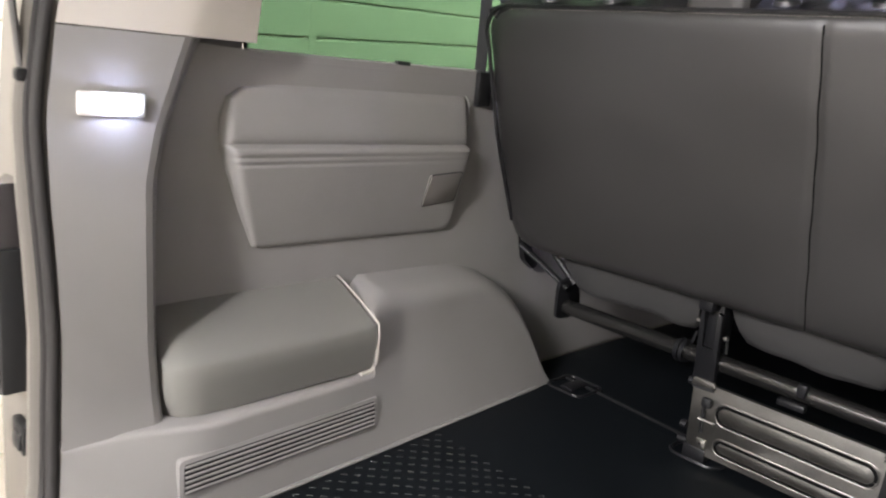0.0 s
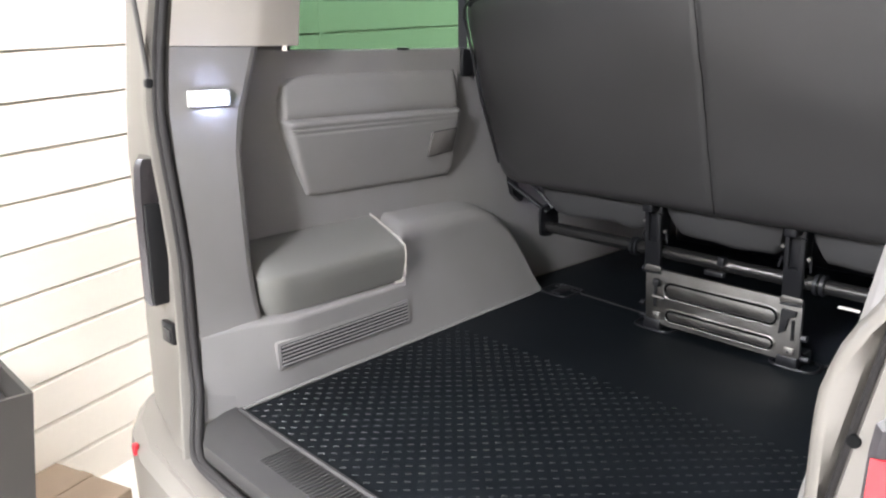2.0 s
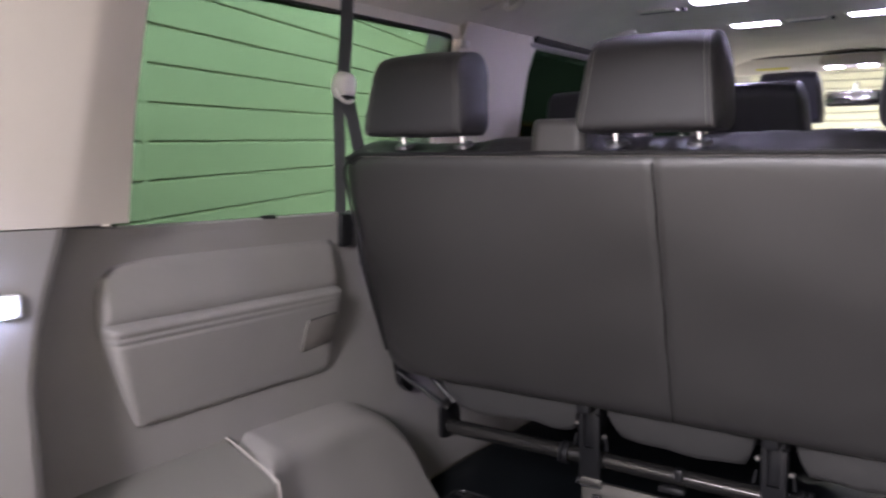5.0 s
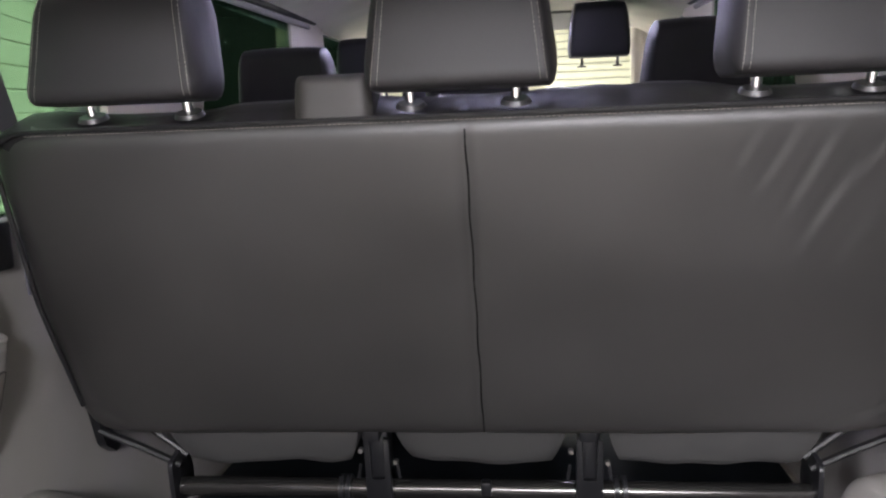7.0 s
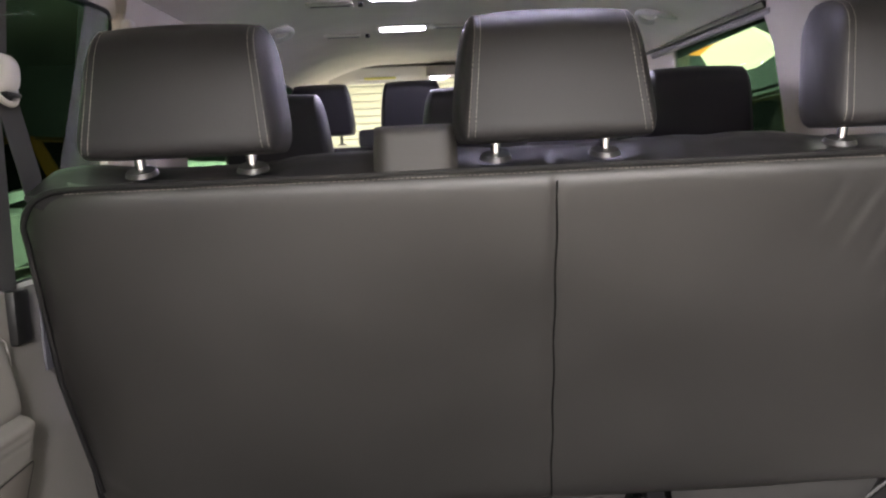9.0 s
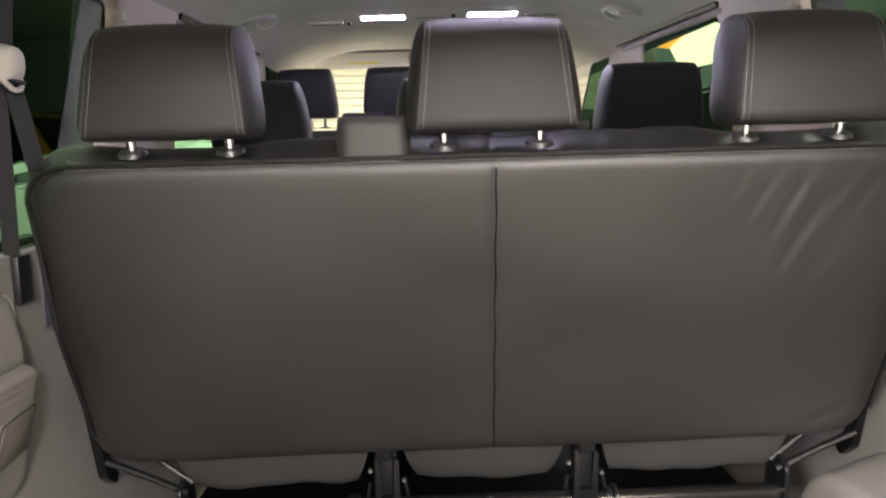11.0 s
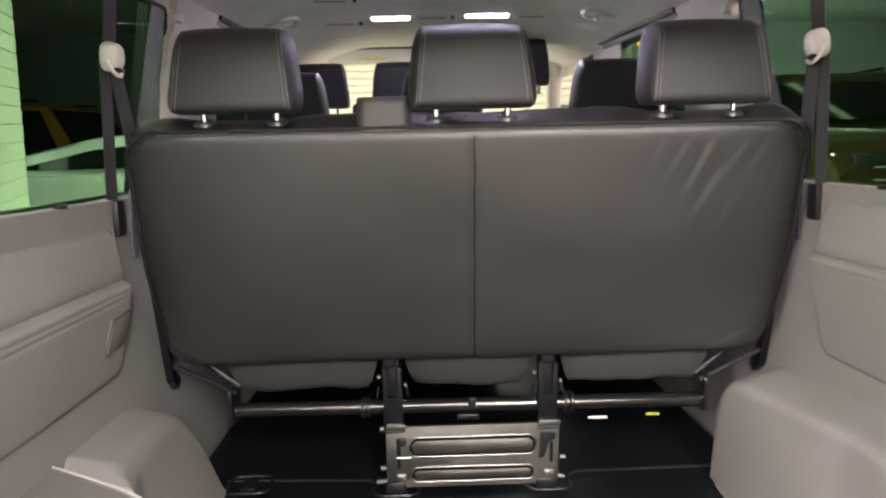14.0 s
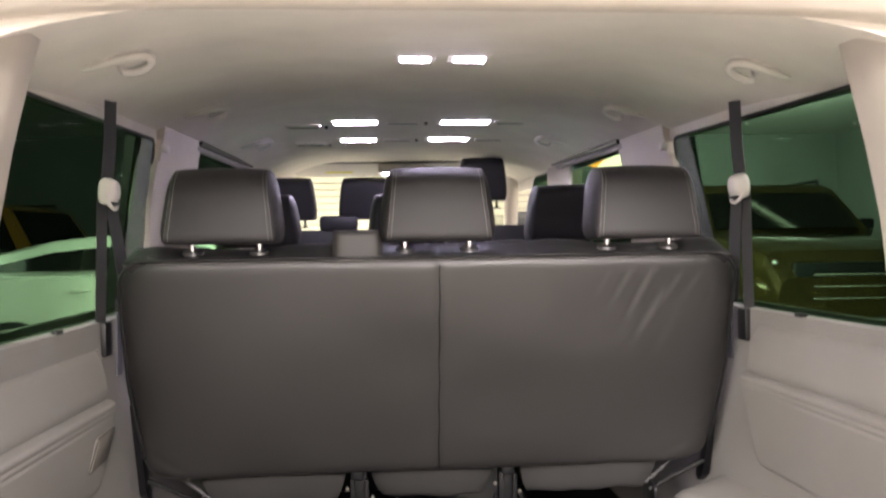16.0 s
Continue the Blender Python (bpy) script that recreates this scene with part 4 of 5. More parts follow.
# thin black line along the seam paints the shade in its crease
part("seam", tube([back_pt(0.006 - 0.006 * (v - 0.5) + 0.0008 * math.sin(v * 60), v, back_relief(0.006, v) + 0.0006) for v in [0.012 + 0.508 * k / 40 for k in range(41)]], 0.0014, 6), M_RECESS, back)
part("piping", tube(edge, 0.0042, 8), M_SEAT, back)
part("stitching", stitches([[back_pt(-0.60 + 1.20 * k / 40, BL - 0.004, -0.0045) for k in range(41)]], 0.007, 0.0046, 0.00042), M_THREAD, back, "pale stitching")["kind"] = "stuff"
# top of the backrest: it swells forward and dips round the posts
POSTS = (-0.516, -0.376, -0.067, 0.073, 0.378, 0.518)
rings = []
for k in range(161):
    u = -0.655 + 1.31 * k / 160
    e = (1 - (abs(u) / 0.656) ** 18) ** 0.5
    w = 0.004 * noise.noise((u * 9, 3, 1)) + 0.003 * noise.noise((u * 25, 5, 1))
    dip = sum(math.exp(-((u - p) / 0.027) ** 2) for p in POSTS) + 0.5 * math.exp(-((u - 0.004) / 0.008) ** 2)
    swell = 0.80 + 0.30 * (u + 0.655) / 1.31
    sag = 0.013 * (math.exp(-((u + 0.446) / 0.11) ** 4) + math.exp(-((u - 0.448) / 0.11) ** 4)) + 0.005 * math.exp(-((u - 0.003) / 0.10) ** 4)
    rings.append([back_pt(u, BL - 0.006 + (h * swell if h > 0 else h) * e + w * f - 0.017 * g * dip - sag * c, -d) for d, h, f, g, c in
                  ((0.010, -0.030, 0.0, 0.0, 0), (0.012, -0.002, 0.2, 0.0, 0), (0.020, 0.003, 0.5, 0.3, 0.1), (0.032, 0.006, 0.9, 0.9, 0.3), (0.046, 0.008, 1.0, 1.0, 0.6), (0.060, 0.012, 1.0, 0.7, 1), (0.074, 0.016, 1.0, 0.3, 1), (0.090, 0.016, 0.6, 0.0, 1), (0.104, 0.008, 0.0, 0.0, 0.6), (0.112, -0.050, 0.0, 0.0, 0))])
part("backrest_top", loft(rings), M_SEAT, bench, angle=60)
for x in (-0.446, 0.003, 0.448):
    add_headrest(bench, x, 1.100, 0.884, h=0.163, rake=-0.17, leather=M_HEAD, foot=lambda px: back_pt(px, BL + 0.006, -0.040))
part("belt_housing", puffed(lambda v: (-0.222 + 0.08 * max(0, v - 0.03), -0.116 - 0.08 * max(0, v - 0.03)), 0.0, 0.066,
                            lambda u, v, s, t: Vector((u, 1.146 + 0.012 * abs(s) ** 8 + 0.014 * max(0, t) ** 8 + 0.03 * v, 0.846 + v)),
                            lambda u, v, s, t: Vector((u, 1.225, 0.846 + v - 0.008 * max(0, t) ** 4)), 16, 12), mat("dark_plastic_housing", (0.030, 0.028, 0.026), 0.5, grain=900, bump=0.2), bench, "dark plastic belt housing")
# cushion seen from behind and below
for x0, x1 in ((-0.560, -0.205), (-0.155, 0.150), (0.205, 0.560)):
    part("cushion", puffed(lambda v, x0=x0, x1=x1: (x0 + 0.03 * (1 - v / 0.13) ** 2, x1 - 0.03 * (1 - v / 0.13) ** 2), 0.0, 0.13,
                           lambda u, v, s, t, x0=x0: Vector((u, 1.345 + 0.05 * (1 - v / 0.13) ** 2 + 0.02 * s ** 4, 0.263 + v + 0.010 * noise.noise((u * 12, x0, 1)) * (1 - v / 0.13))),
                           lambda u, v, s, t: Vector((u, 1.86, 0.30 + v * 1.5)), 22, 12), M_CUSHION, bench, "grey cloth cushion underside", angle=60)
# steel frame
part("frame_tube", tube([(-0.543, 1.395, 0.217), (0.548, 1.395, 0.212)], 0.0175, 16), M_TUBE, bench, "satin dark steel cross tube")
for x in (-0.248, -0.236, 0.226, 0.240):
    part("tube_collar", tube([(x - 0.004, 1.395, 0.215), (x + 0.004, 1.395, 0.215)], 0.025, 14), M_FRAME, bench)
for sgn in (-1, 1):
    part("end_plate", slab(corner_round([(1.365, 0.190), (1.360, 0.275), (1.43, 0.29), (1.45, 0.215), (1.42, 0.185)], 0.015), lambda y, z, d, sgn=sgn: (sgn * (0.545 + d), y, z), 0.008, 0.001), M_FRAME, bench)
    part("hinge_arm", tube([(sgn * 0.668, 1.355, 0.338), (sgn * 0.60, 1.37, 0.300), (sgn * 0.540, 1.385, 0.262)], 0.0095, 8, 0.6), M_BLACK, bench)
    part("hinge_link", tube([(sgn * 0.625, 1.40, 0.345), (sgn * 0.535, 1.405, 0.272)], 0.006, 8), M_BLACK, bench)
    part("side_bracket", slab(corner_round([(1.335, 0.52), (1.350, 0.52), (1.425, 0.31), (1.455, 0.285), (1.44, 0.26), (1.40, 0.29)], 0.01), lambda y, z, d, sgn=sgn: (sgn * (0.686 + d), y, z), 0.016, 0.003), M_FRAME, bench)
    part("side_strap", loft([[(sgn * x, y - 0.014, z), (sgn * (x + 0.003), y - 0.014, z), (sgn * (x + 0.003), y + 0.014, z), (sgn * x, y + 0.014, z)] for x, y, z in ((0.697, 1.262, 0.74), (0.700, 1.270, 0.62), (0.702, 1.275, 0.60))]), mat("lilac_grey_tab%d" % (sgn + 1), (0.10, 0.10, 0.12), 0.6, bump=0), bench, "lilac grey belt stalk")
for x in (-0.178, 0.180):
    # forked upright with its slot
    up = part("upright", slab([(-0.022, 0.165), (-0.022, 0.325), (-0.012, 0.328), (-0.012, 0.245), (0.012, 0.245), (0.012, 0.322), (0.022, 0.318), (0.022, 0.165)],
                              lambda u, z, d, x=x: (x + u, 1.358 + 0.10 * (0.3 - z) + d, z), 0.012, 0.0015), M_FRAME, bench)
    part("upright_block", box((x, 1.395, 0.295), (0.036, 0.05, 0.10), 0.006), M_FRAME, bench)
    part("upright_head", box((x - 0.004, 1.352, 0.342), (0.030, 0.04, 0.034), 0.006), M_FRAME, bench)
    for sgn in (-1, 1):
        b = bmesh.new()
        bmesh.ops.create_cone(b, cap_ends=True, segments=10, radius1=0.0045, radius2=0.004, depth=0.010, matrix=Matrix.Translation((x + sgn * 0.030, 1.372, 0.285 - 0.01 * sgn)) @ pose(0, 0, 0, 90, 0, 0))
        part("bolt", b, M_STEEL, bench)
        part("spring_clip", tube([(x + sgn * 0.032, 1.375, 0.27), (x + sgn * 0.036, 1.372, 0.245)], 0.003, 6), M_FRAME, bench)
    part("foot", box((x, 1.43, 0.016), (0.052, 0.09, 0.032), 0.008), M_FRAME, bench)
    part("foot_pin", tube([(x - 0.045, 1.405, 0.028), (x + 0.045, 1.405, 0.028)], 0.008, 8), M_FRAME, bench)
# pressed plate between the uprights
TILTP = 0.10


def plate_pt(u, z, d):
    return (u, 1.375 + TILTP * (0.17 - z) - d, z)


plate = part("pressed_plate", slab(corner_round([(-0.197, 0.172), (0.207, 0.172), (0.207, 0.030), (0.190, 0.018), (-0.180, 0.018), (-0.197, 0.030)], 0.006), lambda u, z, d: plate_pt(u, z, -d), 0.010, 0.002), M_STEEL, bench, "bare pressed steel cross plate")
for z, hh, a, b in ((0.120, 0.0195, -0.140, 0.150), (0.050, 0.0135, -0.135, 0.145)):
    # a black bead on the plate stands in for shade in each groove
    ring = [plate_pt(u, v, 0.0018) for u, v in rounded(a, z - hh, b, z + hh, hh * 0.98, 7)]
    part("groove_shade", tube(ring + ring[:1], 0.0030, 8), M_RECESS, plate, "pressed groove, its shade painted as a black bead")
    ring = [plate_pt(u, v, 0.0005) for u, v in rounded(a - 0.005, z - hh - 0.005, b + 0.005, z + hh + 0.005, hh * 0.98 + 0.004, 7)]
    part("pressed_rim", tube(ring + ring[:1], 0.0018, 8), M_STEEL, plate)
    part("pressed_field", slab(rounded(a + 0.004, z - hh + 0.004, b - 0.004, z + hh - 0.004, hh - 0.005, 6), lambda u, v, d: plate_pt(u, v, 0.0015 - d), 0.004, 0.001), M_STEEL, plate)
for x0, x1 in ((-0.199, -0.150), (0.155, 0.209)):
    part("flap", slab(corner_round([(x0, 0.165), (x1, 0.168), (x1, 0.181), (x0 + 0.006, 0.182)], 0.003), lambda u, z, d: plate_pt(u, z, 0.008 - d), 0.006, 0.001), M_STEEL, plate)
    part("flap_gap", tube([plate_pt(x0 + 0.002, 0.160, 0.003), plate_pt(x1 - 0.002, 0.163, 0.003)], 0.003, 6), M_BLACK, plate)
xc = -0.168
part("latch_slot", tube([plate_pt(xc, 0.142, 0.003), plate_pt(xc, 0.068, 0.003)], 0.0042, 8), M_BLACK, plate)
part("latch_lever", box(plate_pt(xc + 0.008, 0.138, 0.010), (0.020, 0.012, 0.020), 0.004), M_BLACK, plate)
part("latch_pin", tube([plate_pt(xc - 0.004, 0.098, 0.010), plate_pt(xc + 0.028, 0.098, 0.010)], 0.0042, 8), M_STEEL, plate)
xc = 0.186
part("latch_slot", tube([plate_pt(xc + 0.004, 0.125, 0.003), plate_pt(xc + 0.004, 0.075, 0.003)], 0.0042, 8), M_BLACK, plate)
part("latch_lever", slab(corner_round([(xc - 0.022, 0.150), (xc + 0.012, 0.148), (xc + 0.010, 0.135), (xc - 0.004, 0.130), (xc - 0.012, 0.095), (xc - 0.026, 0.085), (xc - 0.024, 0.108)], 0.003), lambda u, z, d: plate_pt(u, z, 0.012 - d), 0.010, 0.002), M_BLACK, plate)
for xx in (-0.164, 0.184):
    part("square_boss", box(plate_pt(xx, 0.044, 0.003), (0.022, 0.008, 0.020), 0.003), M_STEEL, plate)
    part("boss_hole", box(plate_pt(xx, 0.044, 0.0075), (0.006, 0.003, 0.006), 0.002), M_BLACK, plate)
for xx, zz in ((-0.205, 0.07), (0.216, 0.085), (-0.205, 0.165)):
    part("side_lug", tube([(xx - 0.006, 1.385, zz), (xx + 0.006, 1.385, zz)], 0.009, 8), M_FRAME, plate)
part("tube_clip", box((0.006, 1.378, 0.226), (0.017, 0.020, 0.024), 0.003), M_FRAME, bench)
part("centre_tab", box((-0.005, 1.37, 0.196), (0.05, 0.02, 0.012), 0.003), M_FRAME, bench)
part("label_plate", box((0.30, 1.385, 0.178), (0.045, 0.004, 0.006), 0.001), M_LOOP, bench, "small white label")
part("label_plate", box((0.43, 1.385, 0.182), (0.032, 0.004, 0.006), 0.001), mat("yellow_label", (0.30, 0.33, 0.05), 0.5, bump=0), bench, "small yellow label")


def far_seat(name, label, group, y, back_z, z0, heads, x0, x1, hw, h, cushion_z, sewn=False):
    t = thing(name, label, "seat", group)
    part("backrest", puffed(lambda v: (x0 + 0.03 * (v / back_z) ** 6, x1 - 0.03 * (v / back_z) ** 6), 0.0, back_z - cushion_z,
                            lambda u, v, s, q: Vector((u, y + 0.14 - 0.28 * v + 0.03 * abs(s) ** 8 + 0.03 * max(0, q) ** 8, cushion_z + v)),
                            lambda u, v, s, q: Vector((u, y + 0.26 - 0.28 * v - 0.03 * abs(s) ** 8, cushion_z + v - 0.012 * max(0, q) ** 6)), 24, 14), M_FAR, t, angle=60)
    part("cushion", box(((x0 + x1) / 2, y + 0.42, cushion_z - 0.02), (x1 - x0, 0.52, 0.15), 0.04, 3), M_FAR, t)
    part("seat_base", box(((x0 + x1) / 2, y + 0.40, (cushion_z - 0.095) / 2), (x1 - x0 - 0.16, 0.36, cushion_z - 0.095), 0.01), M_FRAME, t)
    for x in heads:
        add_headrest(t, x, y, z0, hw, h, 0.10, sewn, 0.075, leather=M_FAR)
    return t


far_seat("single_passenger_chair", "black leather single seat of the middle row", "middle row seats", 2.08, 0.875, 0.895, (0.526,), 0.27, 0.70, 0.151, 0.194, 0.42)
far_seat("middle_passenger_bench", "black leather double seat of the middle row", "middle row seats", 2.08, 0.865, 0.885, (-0.520, -0.03), -0.72, 0.22, 0.138, 0.180, 0.42)
far_seat("front_passenger_bench", "black leather double front passenger seat", "front seats", 3.58, 0.985, 1.040, (-0.60, -0.200), -0.78, -0.02, 0.148, 0.228, 0.45)
far_seat("driver_chair", "black leather driver's seat with a raised headrest", "front seats", 3.58, 1.0, 1.135, (0.430,), 0.22, 0.70, 0.140, 0.235, 0.45)
part("belt_housing", box((-0.34, 3.60, 1.02), (0.20, 0.08, 0.08), 0.02), M_FAR, bpy.data.objects["front_passenger_bench"])

# ---- front of the cabin ----
dash = thing("dashboard", "dark grey moulded dashboard", "dashboard")
part("dash_top", loft([[(x, y, z) for y, z in ((4.10, 0.30), (4.08, 0.62), (4.16, 0.74), (4.40, 0.78), (4.74, 0.74), (4.74, 0.30))] for x in (-0.80, -0.76, 0.76, 0.80)]), M_DASH, dash)
part("dash_base", box((0, 4.42, 0.15), (1.56, 0.5, 0.30), 0.01), M_DASH, dash)
part("instrument_hood", loft([[(x, 4.05, z), (x, 4.2, z + 0.03), (x, 4.30, z - 0.02), (x, 4.30, 0.66), (x, 4.08, 0.62)] for x, z in ((0.24, 0.74), (0.32, 0.82), (0.56, 0.82), (0.64, 0.74))]), M_DASH, dash)
wheel = thing("steering_wheel", "black leather rimmed steering wheel before the dashboard", "steering wheel")
ringp = [(0.445 + 0.185 * math.cos(a), 3.98 + 0.10 * math.sin(a), 0.74 + 0.155 * math.sin(a)) for a in (2 * math.pi * k / 32 for k in range(33))]
part("rim", tube(ringp, 0.015, 8), M_LEATHER, wheel)
part("hub", box((0.445, 4.00, 0.74), (0.15, 0.06, 0.10), 0.025), M_BLACK, wheel)
part("spoke", box((0.445, 3.995, 0.74), (0.35, 0.02, 0.03), 0.006), M_BLACK, wheel)
part("column", tube([(0.445, 4.02, 0.73), (0.445, 4.16, 0.66)], 0.04, 10), M_BLACK, wheel)
ws = thing("window_7", "clear windscreen", "window", kind="structure")
part("pane", slab([(-0.72, 0), (-0.66, 1), (0.66, 1), (0.72, 0)], lambda x, t, d: (x, 4.76 - 0.52 * t + d, 0.76 + 0.60 * t), 0.006), G_CLEAR, ws).visible_shadow = False
for sgn in (-1, 1):
    part("screen_pillar", tube([(sgn * 0.76, 4.76, 0.74), (sgn * 0.73, 4.50, 1.06), (sgn * 0.69, 4.22, 1.37)], 0.045, 10), M_CREAM, ws, "pale screen pillar trim")
part("screen_header", tube([(-0.70, 4.24, 1.375), (0, 4.27, 1.395), (0.70, 4.24, 1.375)], 0.035, 8), M_CREAM, ws, "pale header trim")
for x0, x1 in ((-0.62, -0.10), (0.10, 0.62)):
    v = thing("sun_visor", "folded pale sun visor", "sun visor", "sun visors")
    part("visor_board", slab(rounded(x0, 0, x1, 0.145, 0.03), lambda u, w, d: (u, 4.02 + 0.9 * w + d, 1.385 - 0.42 * w), 0.018, 0.006), M_LOOP, v)
    part("visor_rod", tube([(x0 + 0.02, 4.02, 1.388), (x1 - 0.02, 4.02, 1.388)], 0.006, 6), M_TRIM, v)
    if x0 < 0:
        part("warning_label", slab(rounded(-0.44, 0.09, -0.28, 0.115, 0.004), lambda u, w, d: (u, 4.016 + 0.9 * w + d, 1.3855 - 0.42 * w), 0.002), mat("yellow_sticker", (0.60, 0.55, 0.12), 0.5, bump=0), v, "yellow warning sticker")
ml = thing("map_lamp", "glowing map lamp in the front roof console", "lamp")
part("console", box((0.0, 4.05, 1.352), (0.26, 0.16, 0.05), 0.012), M_CREAM, ml, "pale roof console")
for x in (-0.07, 0.07):
    part("lens", box((x, 4.03, 1.325), (0.07, 0.05, 0.010), 0.003), E_CABIN, ml, "glowing lens")
mir = thing("rear_view_mirror", "black interior mirror on the windscreen", "mirror")
part("mirror_shell", box((0.0, 4.20, 1.19), (0.25, 0.04, 0.075), 0.018, 3), M_BLACK, mir)
part("mirror_stem", tube([(0, 4.22, 1.22), (0, 4.34, 1.275)], 0.012, 8), M_BLACK, mir)
part("mirror_face", box((0.0, 4.179, 1.19), (0.22, 0.004, 0.055), 0.001), M_CHROME, mir, "silvered mirror glass")
for sgn in (-1, 1):
    t = thing("belt_stalk", "grey front seat belt guide on the pillar", "seat belt", "front belts")
    part("guide_loop", box((sgn * 0.715, 3.30, 1.10), (0.022, 0.06, 0.05), 0.008), M_LOOP, t)
    part("strap", box((sgn * 0.712, 3.31, 0.80), (0.004, 0.045, 0.60), 0.001), M_BELT, t)

# ---- the garage ----
SLOPE = 0.046


def ground_z(y):
    return -0.62 + 0.026 * y


bm = bmesh.new()
add_loft(bm, [[(x, y, ground_z(y)) for x in (-60, 60)] for y in (-60, 60)], closed=False)
solid("ground", bm, M_GROUND, "pale sealed concrete garage floor", "floor", kind="structure")

# clad wall beside the van: it runs off at an angle, ahead and outwards
wd = Vector((-0.298, 0.954, 0.0)).normalized()
wn = Vector((wd.y, -wd.x, 0))
PITCH = 0.134
cl = thing("clad_wall", "white horizontal cladding boards on the garage wall", "wall", kind="structure")
W0 = Vector((-1.40, 0, 0))


def wall_pt(s, out, z):
    p = W0 + wd * s + wn * out
    return (p.x, p.y, z + SLOPE * p.y)


part("wall_core", loft([[wall_pt(s, o, z) for o, z in ((-0.02, -0.75), (-0.02, 2.75), (-0.16, 2.75), (-0.16, -0.75))] for s in (-0.9, 6.12)]), M_JOINT, cl)
prof = [(-0.019, 0.001), (0.000, 0.002), (0.003, 0.005), (0.002, 0.122), (0.000, 0.1245), (-0.006, 0.1312), (-0.019, 0.1316)]
for s0, s1 in ((-0.9, 1.62), (1.636, 6.12)):
    me = finish(loft([[wall_pt(s, o, z) for o, z in prof] for s in (s0, s1)]), M_WALL, "board", smooth=False)
    for k in range(-6, 21):
        ob = new("board", me)
        ob.parent = cl
        ob.location = (0, 0, 0.037 + PITCH * k - 0.003)
part("cover_strip", loft([[wall_pt(s, o, z) for s, o in ((1.610, -0.01), (1.610, 0.004), (1.646, 0.004), (1.646, -0.01))] for z in (-0.7, 2.7)]), M_WALL, cl)

# other walls and ceiling close the garage; wall_back, unseen, is pale to bounce light
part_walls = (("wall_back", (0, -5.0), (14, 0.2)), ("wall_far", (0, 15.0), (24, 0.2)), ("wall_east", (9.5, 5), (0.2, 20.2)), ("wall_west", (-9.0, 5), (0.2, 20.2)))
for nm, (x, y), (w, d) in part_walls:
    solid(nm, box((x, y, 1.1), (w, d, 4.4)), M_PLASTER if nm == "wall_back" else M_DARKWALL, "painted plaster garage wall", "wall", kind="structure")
solid("garage_ceiling", box((0, 5, 3.25), (19, 20.4, 0.1)), M_CEIL, "dark garage ceiling", "ceiling", kind="structure")
# all but the last are added tubes, hung where the fill lamps are
for (x, y, z), (w, d) in (((-0.98, 0.2, 2.48), (0.06, 2.3)), ((0.20, -3.7, 2.46), (2.6, 0.06)), ((0.60, -2.5, 2.42), (0.06, 1.8)), ((-2.25, -2.75, 2.62), (0.06, 2.0)), ((-1.75, 3.2, 2.54), (0.06, 3.0)), ((3.2, 1.9, 3.04), (0.06, 3.0)), ((-4.2, 5.2, 3.04), (0.06, 2.4)), ((0.0, 7.0, 2.64), (3.0, 0.06)), ((5.15, 11.7, 3.04), (0.07, 2.2))):
    t = thing("strip_light", "white fluorescent strip light under the ceiling, in a mostly added set", "strip light", "strip lights")
    part("tube", box((x, y, z), (w, d, 0.04), 0.01), E_STRIP, t, "glowing tube")
    part("batten", box((x, y, z + 0.05), (w + 0.06, d + 0.06, 0.05), 0.008), M_LOOP, t)
    part("hanger", box((x, y, (z + 3.25) / 2 + 0.02), (0.02, 0.02, 3.2 - z), 0.003), M_LOOP, t)
t = thing("strip_light", "white fluorescent strip light under the ceiling, in a mostly added set", "strip light", "strip lights")
turn = Matrix.Translation((5.05, 7.70, 0)) @ Matrix.Rotation(-0.6, 4, "Z")
part("tube", box((0, 0, 3.02), (1.5, 0.05, 0.04), 0.01, m=turn), E_STRIP, t, "glowing tube")
part("batten", box((0, 0, 3.07), (1.56, 0.11, 0.05), 0.008, m=turn), M_LOOP, t)
part("hanger", box((0, 0, 3.15), (0.02, 0.02, 0.12), 0.003, m=turn), M_LOOP, t)
sh = thing("shutter_door", "pale slatted shutter door, brightly lit", "shutter")
part("shutter_frame", box((0.3, 10.6, 1.5), (4.6, 0.06, 3.4), 0.01), M_LOOP, sh)
me = finish(box((0, 0, 0), (4.2, 0.03, 0.085), 0.012), M_SHUTTER, "slat")
for k in range(32):
    ob = new("slat", me)
    ob.parent = sh
    ob.location = (0.3, 10.55, -0.05 + 0.098 * k)
# glowing stand-in for an unidentified bright patch beside the van; pole and foot added
bd = thing("bright_patch", "glowing white and orange stand-in for a bright patch, on an added pole", "sign")
part("board", slab(corner_round([(2.66, 1.195), (2.72, 1.245), (2.98, 1.345), (3.42, 1.345), (3.30, 1.265), (3.18, 1.175), (2.86, 1.165)], 0.012), lambda y, z, d: (0.972 + d, y, z), 0.03, 0.003), E_PATCH, bd, "glowing white panel")
part("board_corner", slab(corner_round([(3.04, 1.318), (3.02, 1.372), (3.60, 1.392), (3.46, 1.300), (3.32, 1.276)], 0.010), lambda y, z, d: (0.966 + d, y, z), 0.005, 0.001), E_ORANGE, bd, "glowing orange corner panel")
part("pole", tube([(1.012, 3.10, ground_z(3.1) + 0.01), (1.012, 3.10, 1.33)], 0.012, 10), M_FRAME, bd)
part("foot_plate", box((1.10, 3.10, ground_z(3.1) + 0.012), (0.28, 0.30, 0.02), 0.004), M_FRAME, bd)

# planter beside the wall
pl = thing("potted_plant", "tall leafy plant in a square grey tapered pot", "plant")
gz = ground_z(0)
px, py = -1.20, -0.045
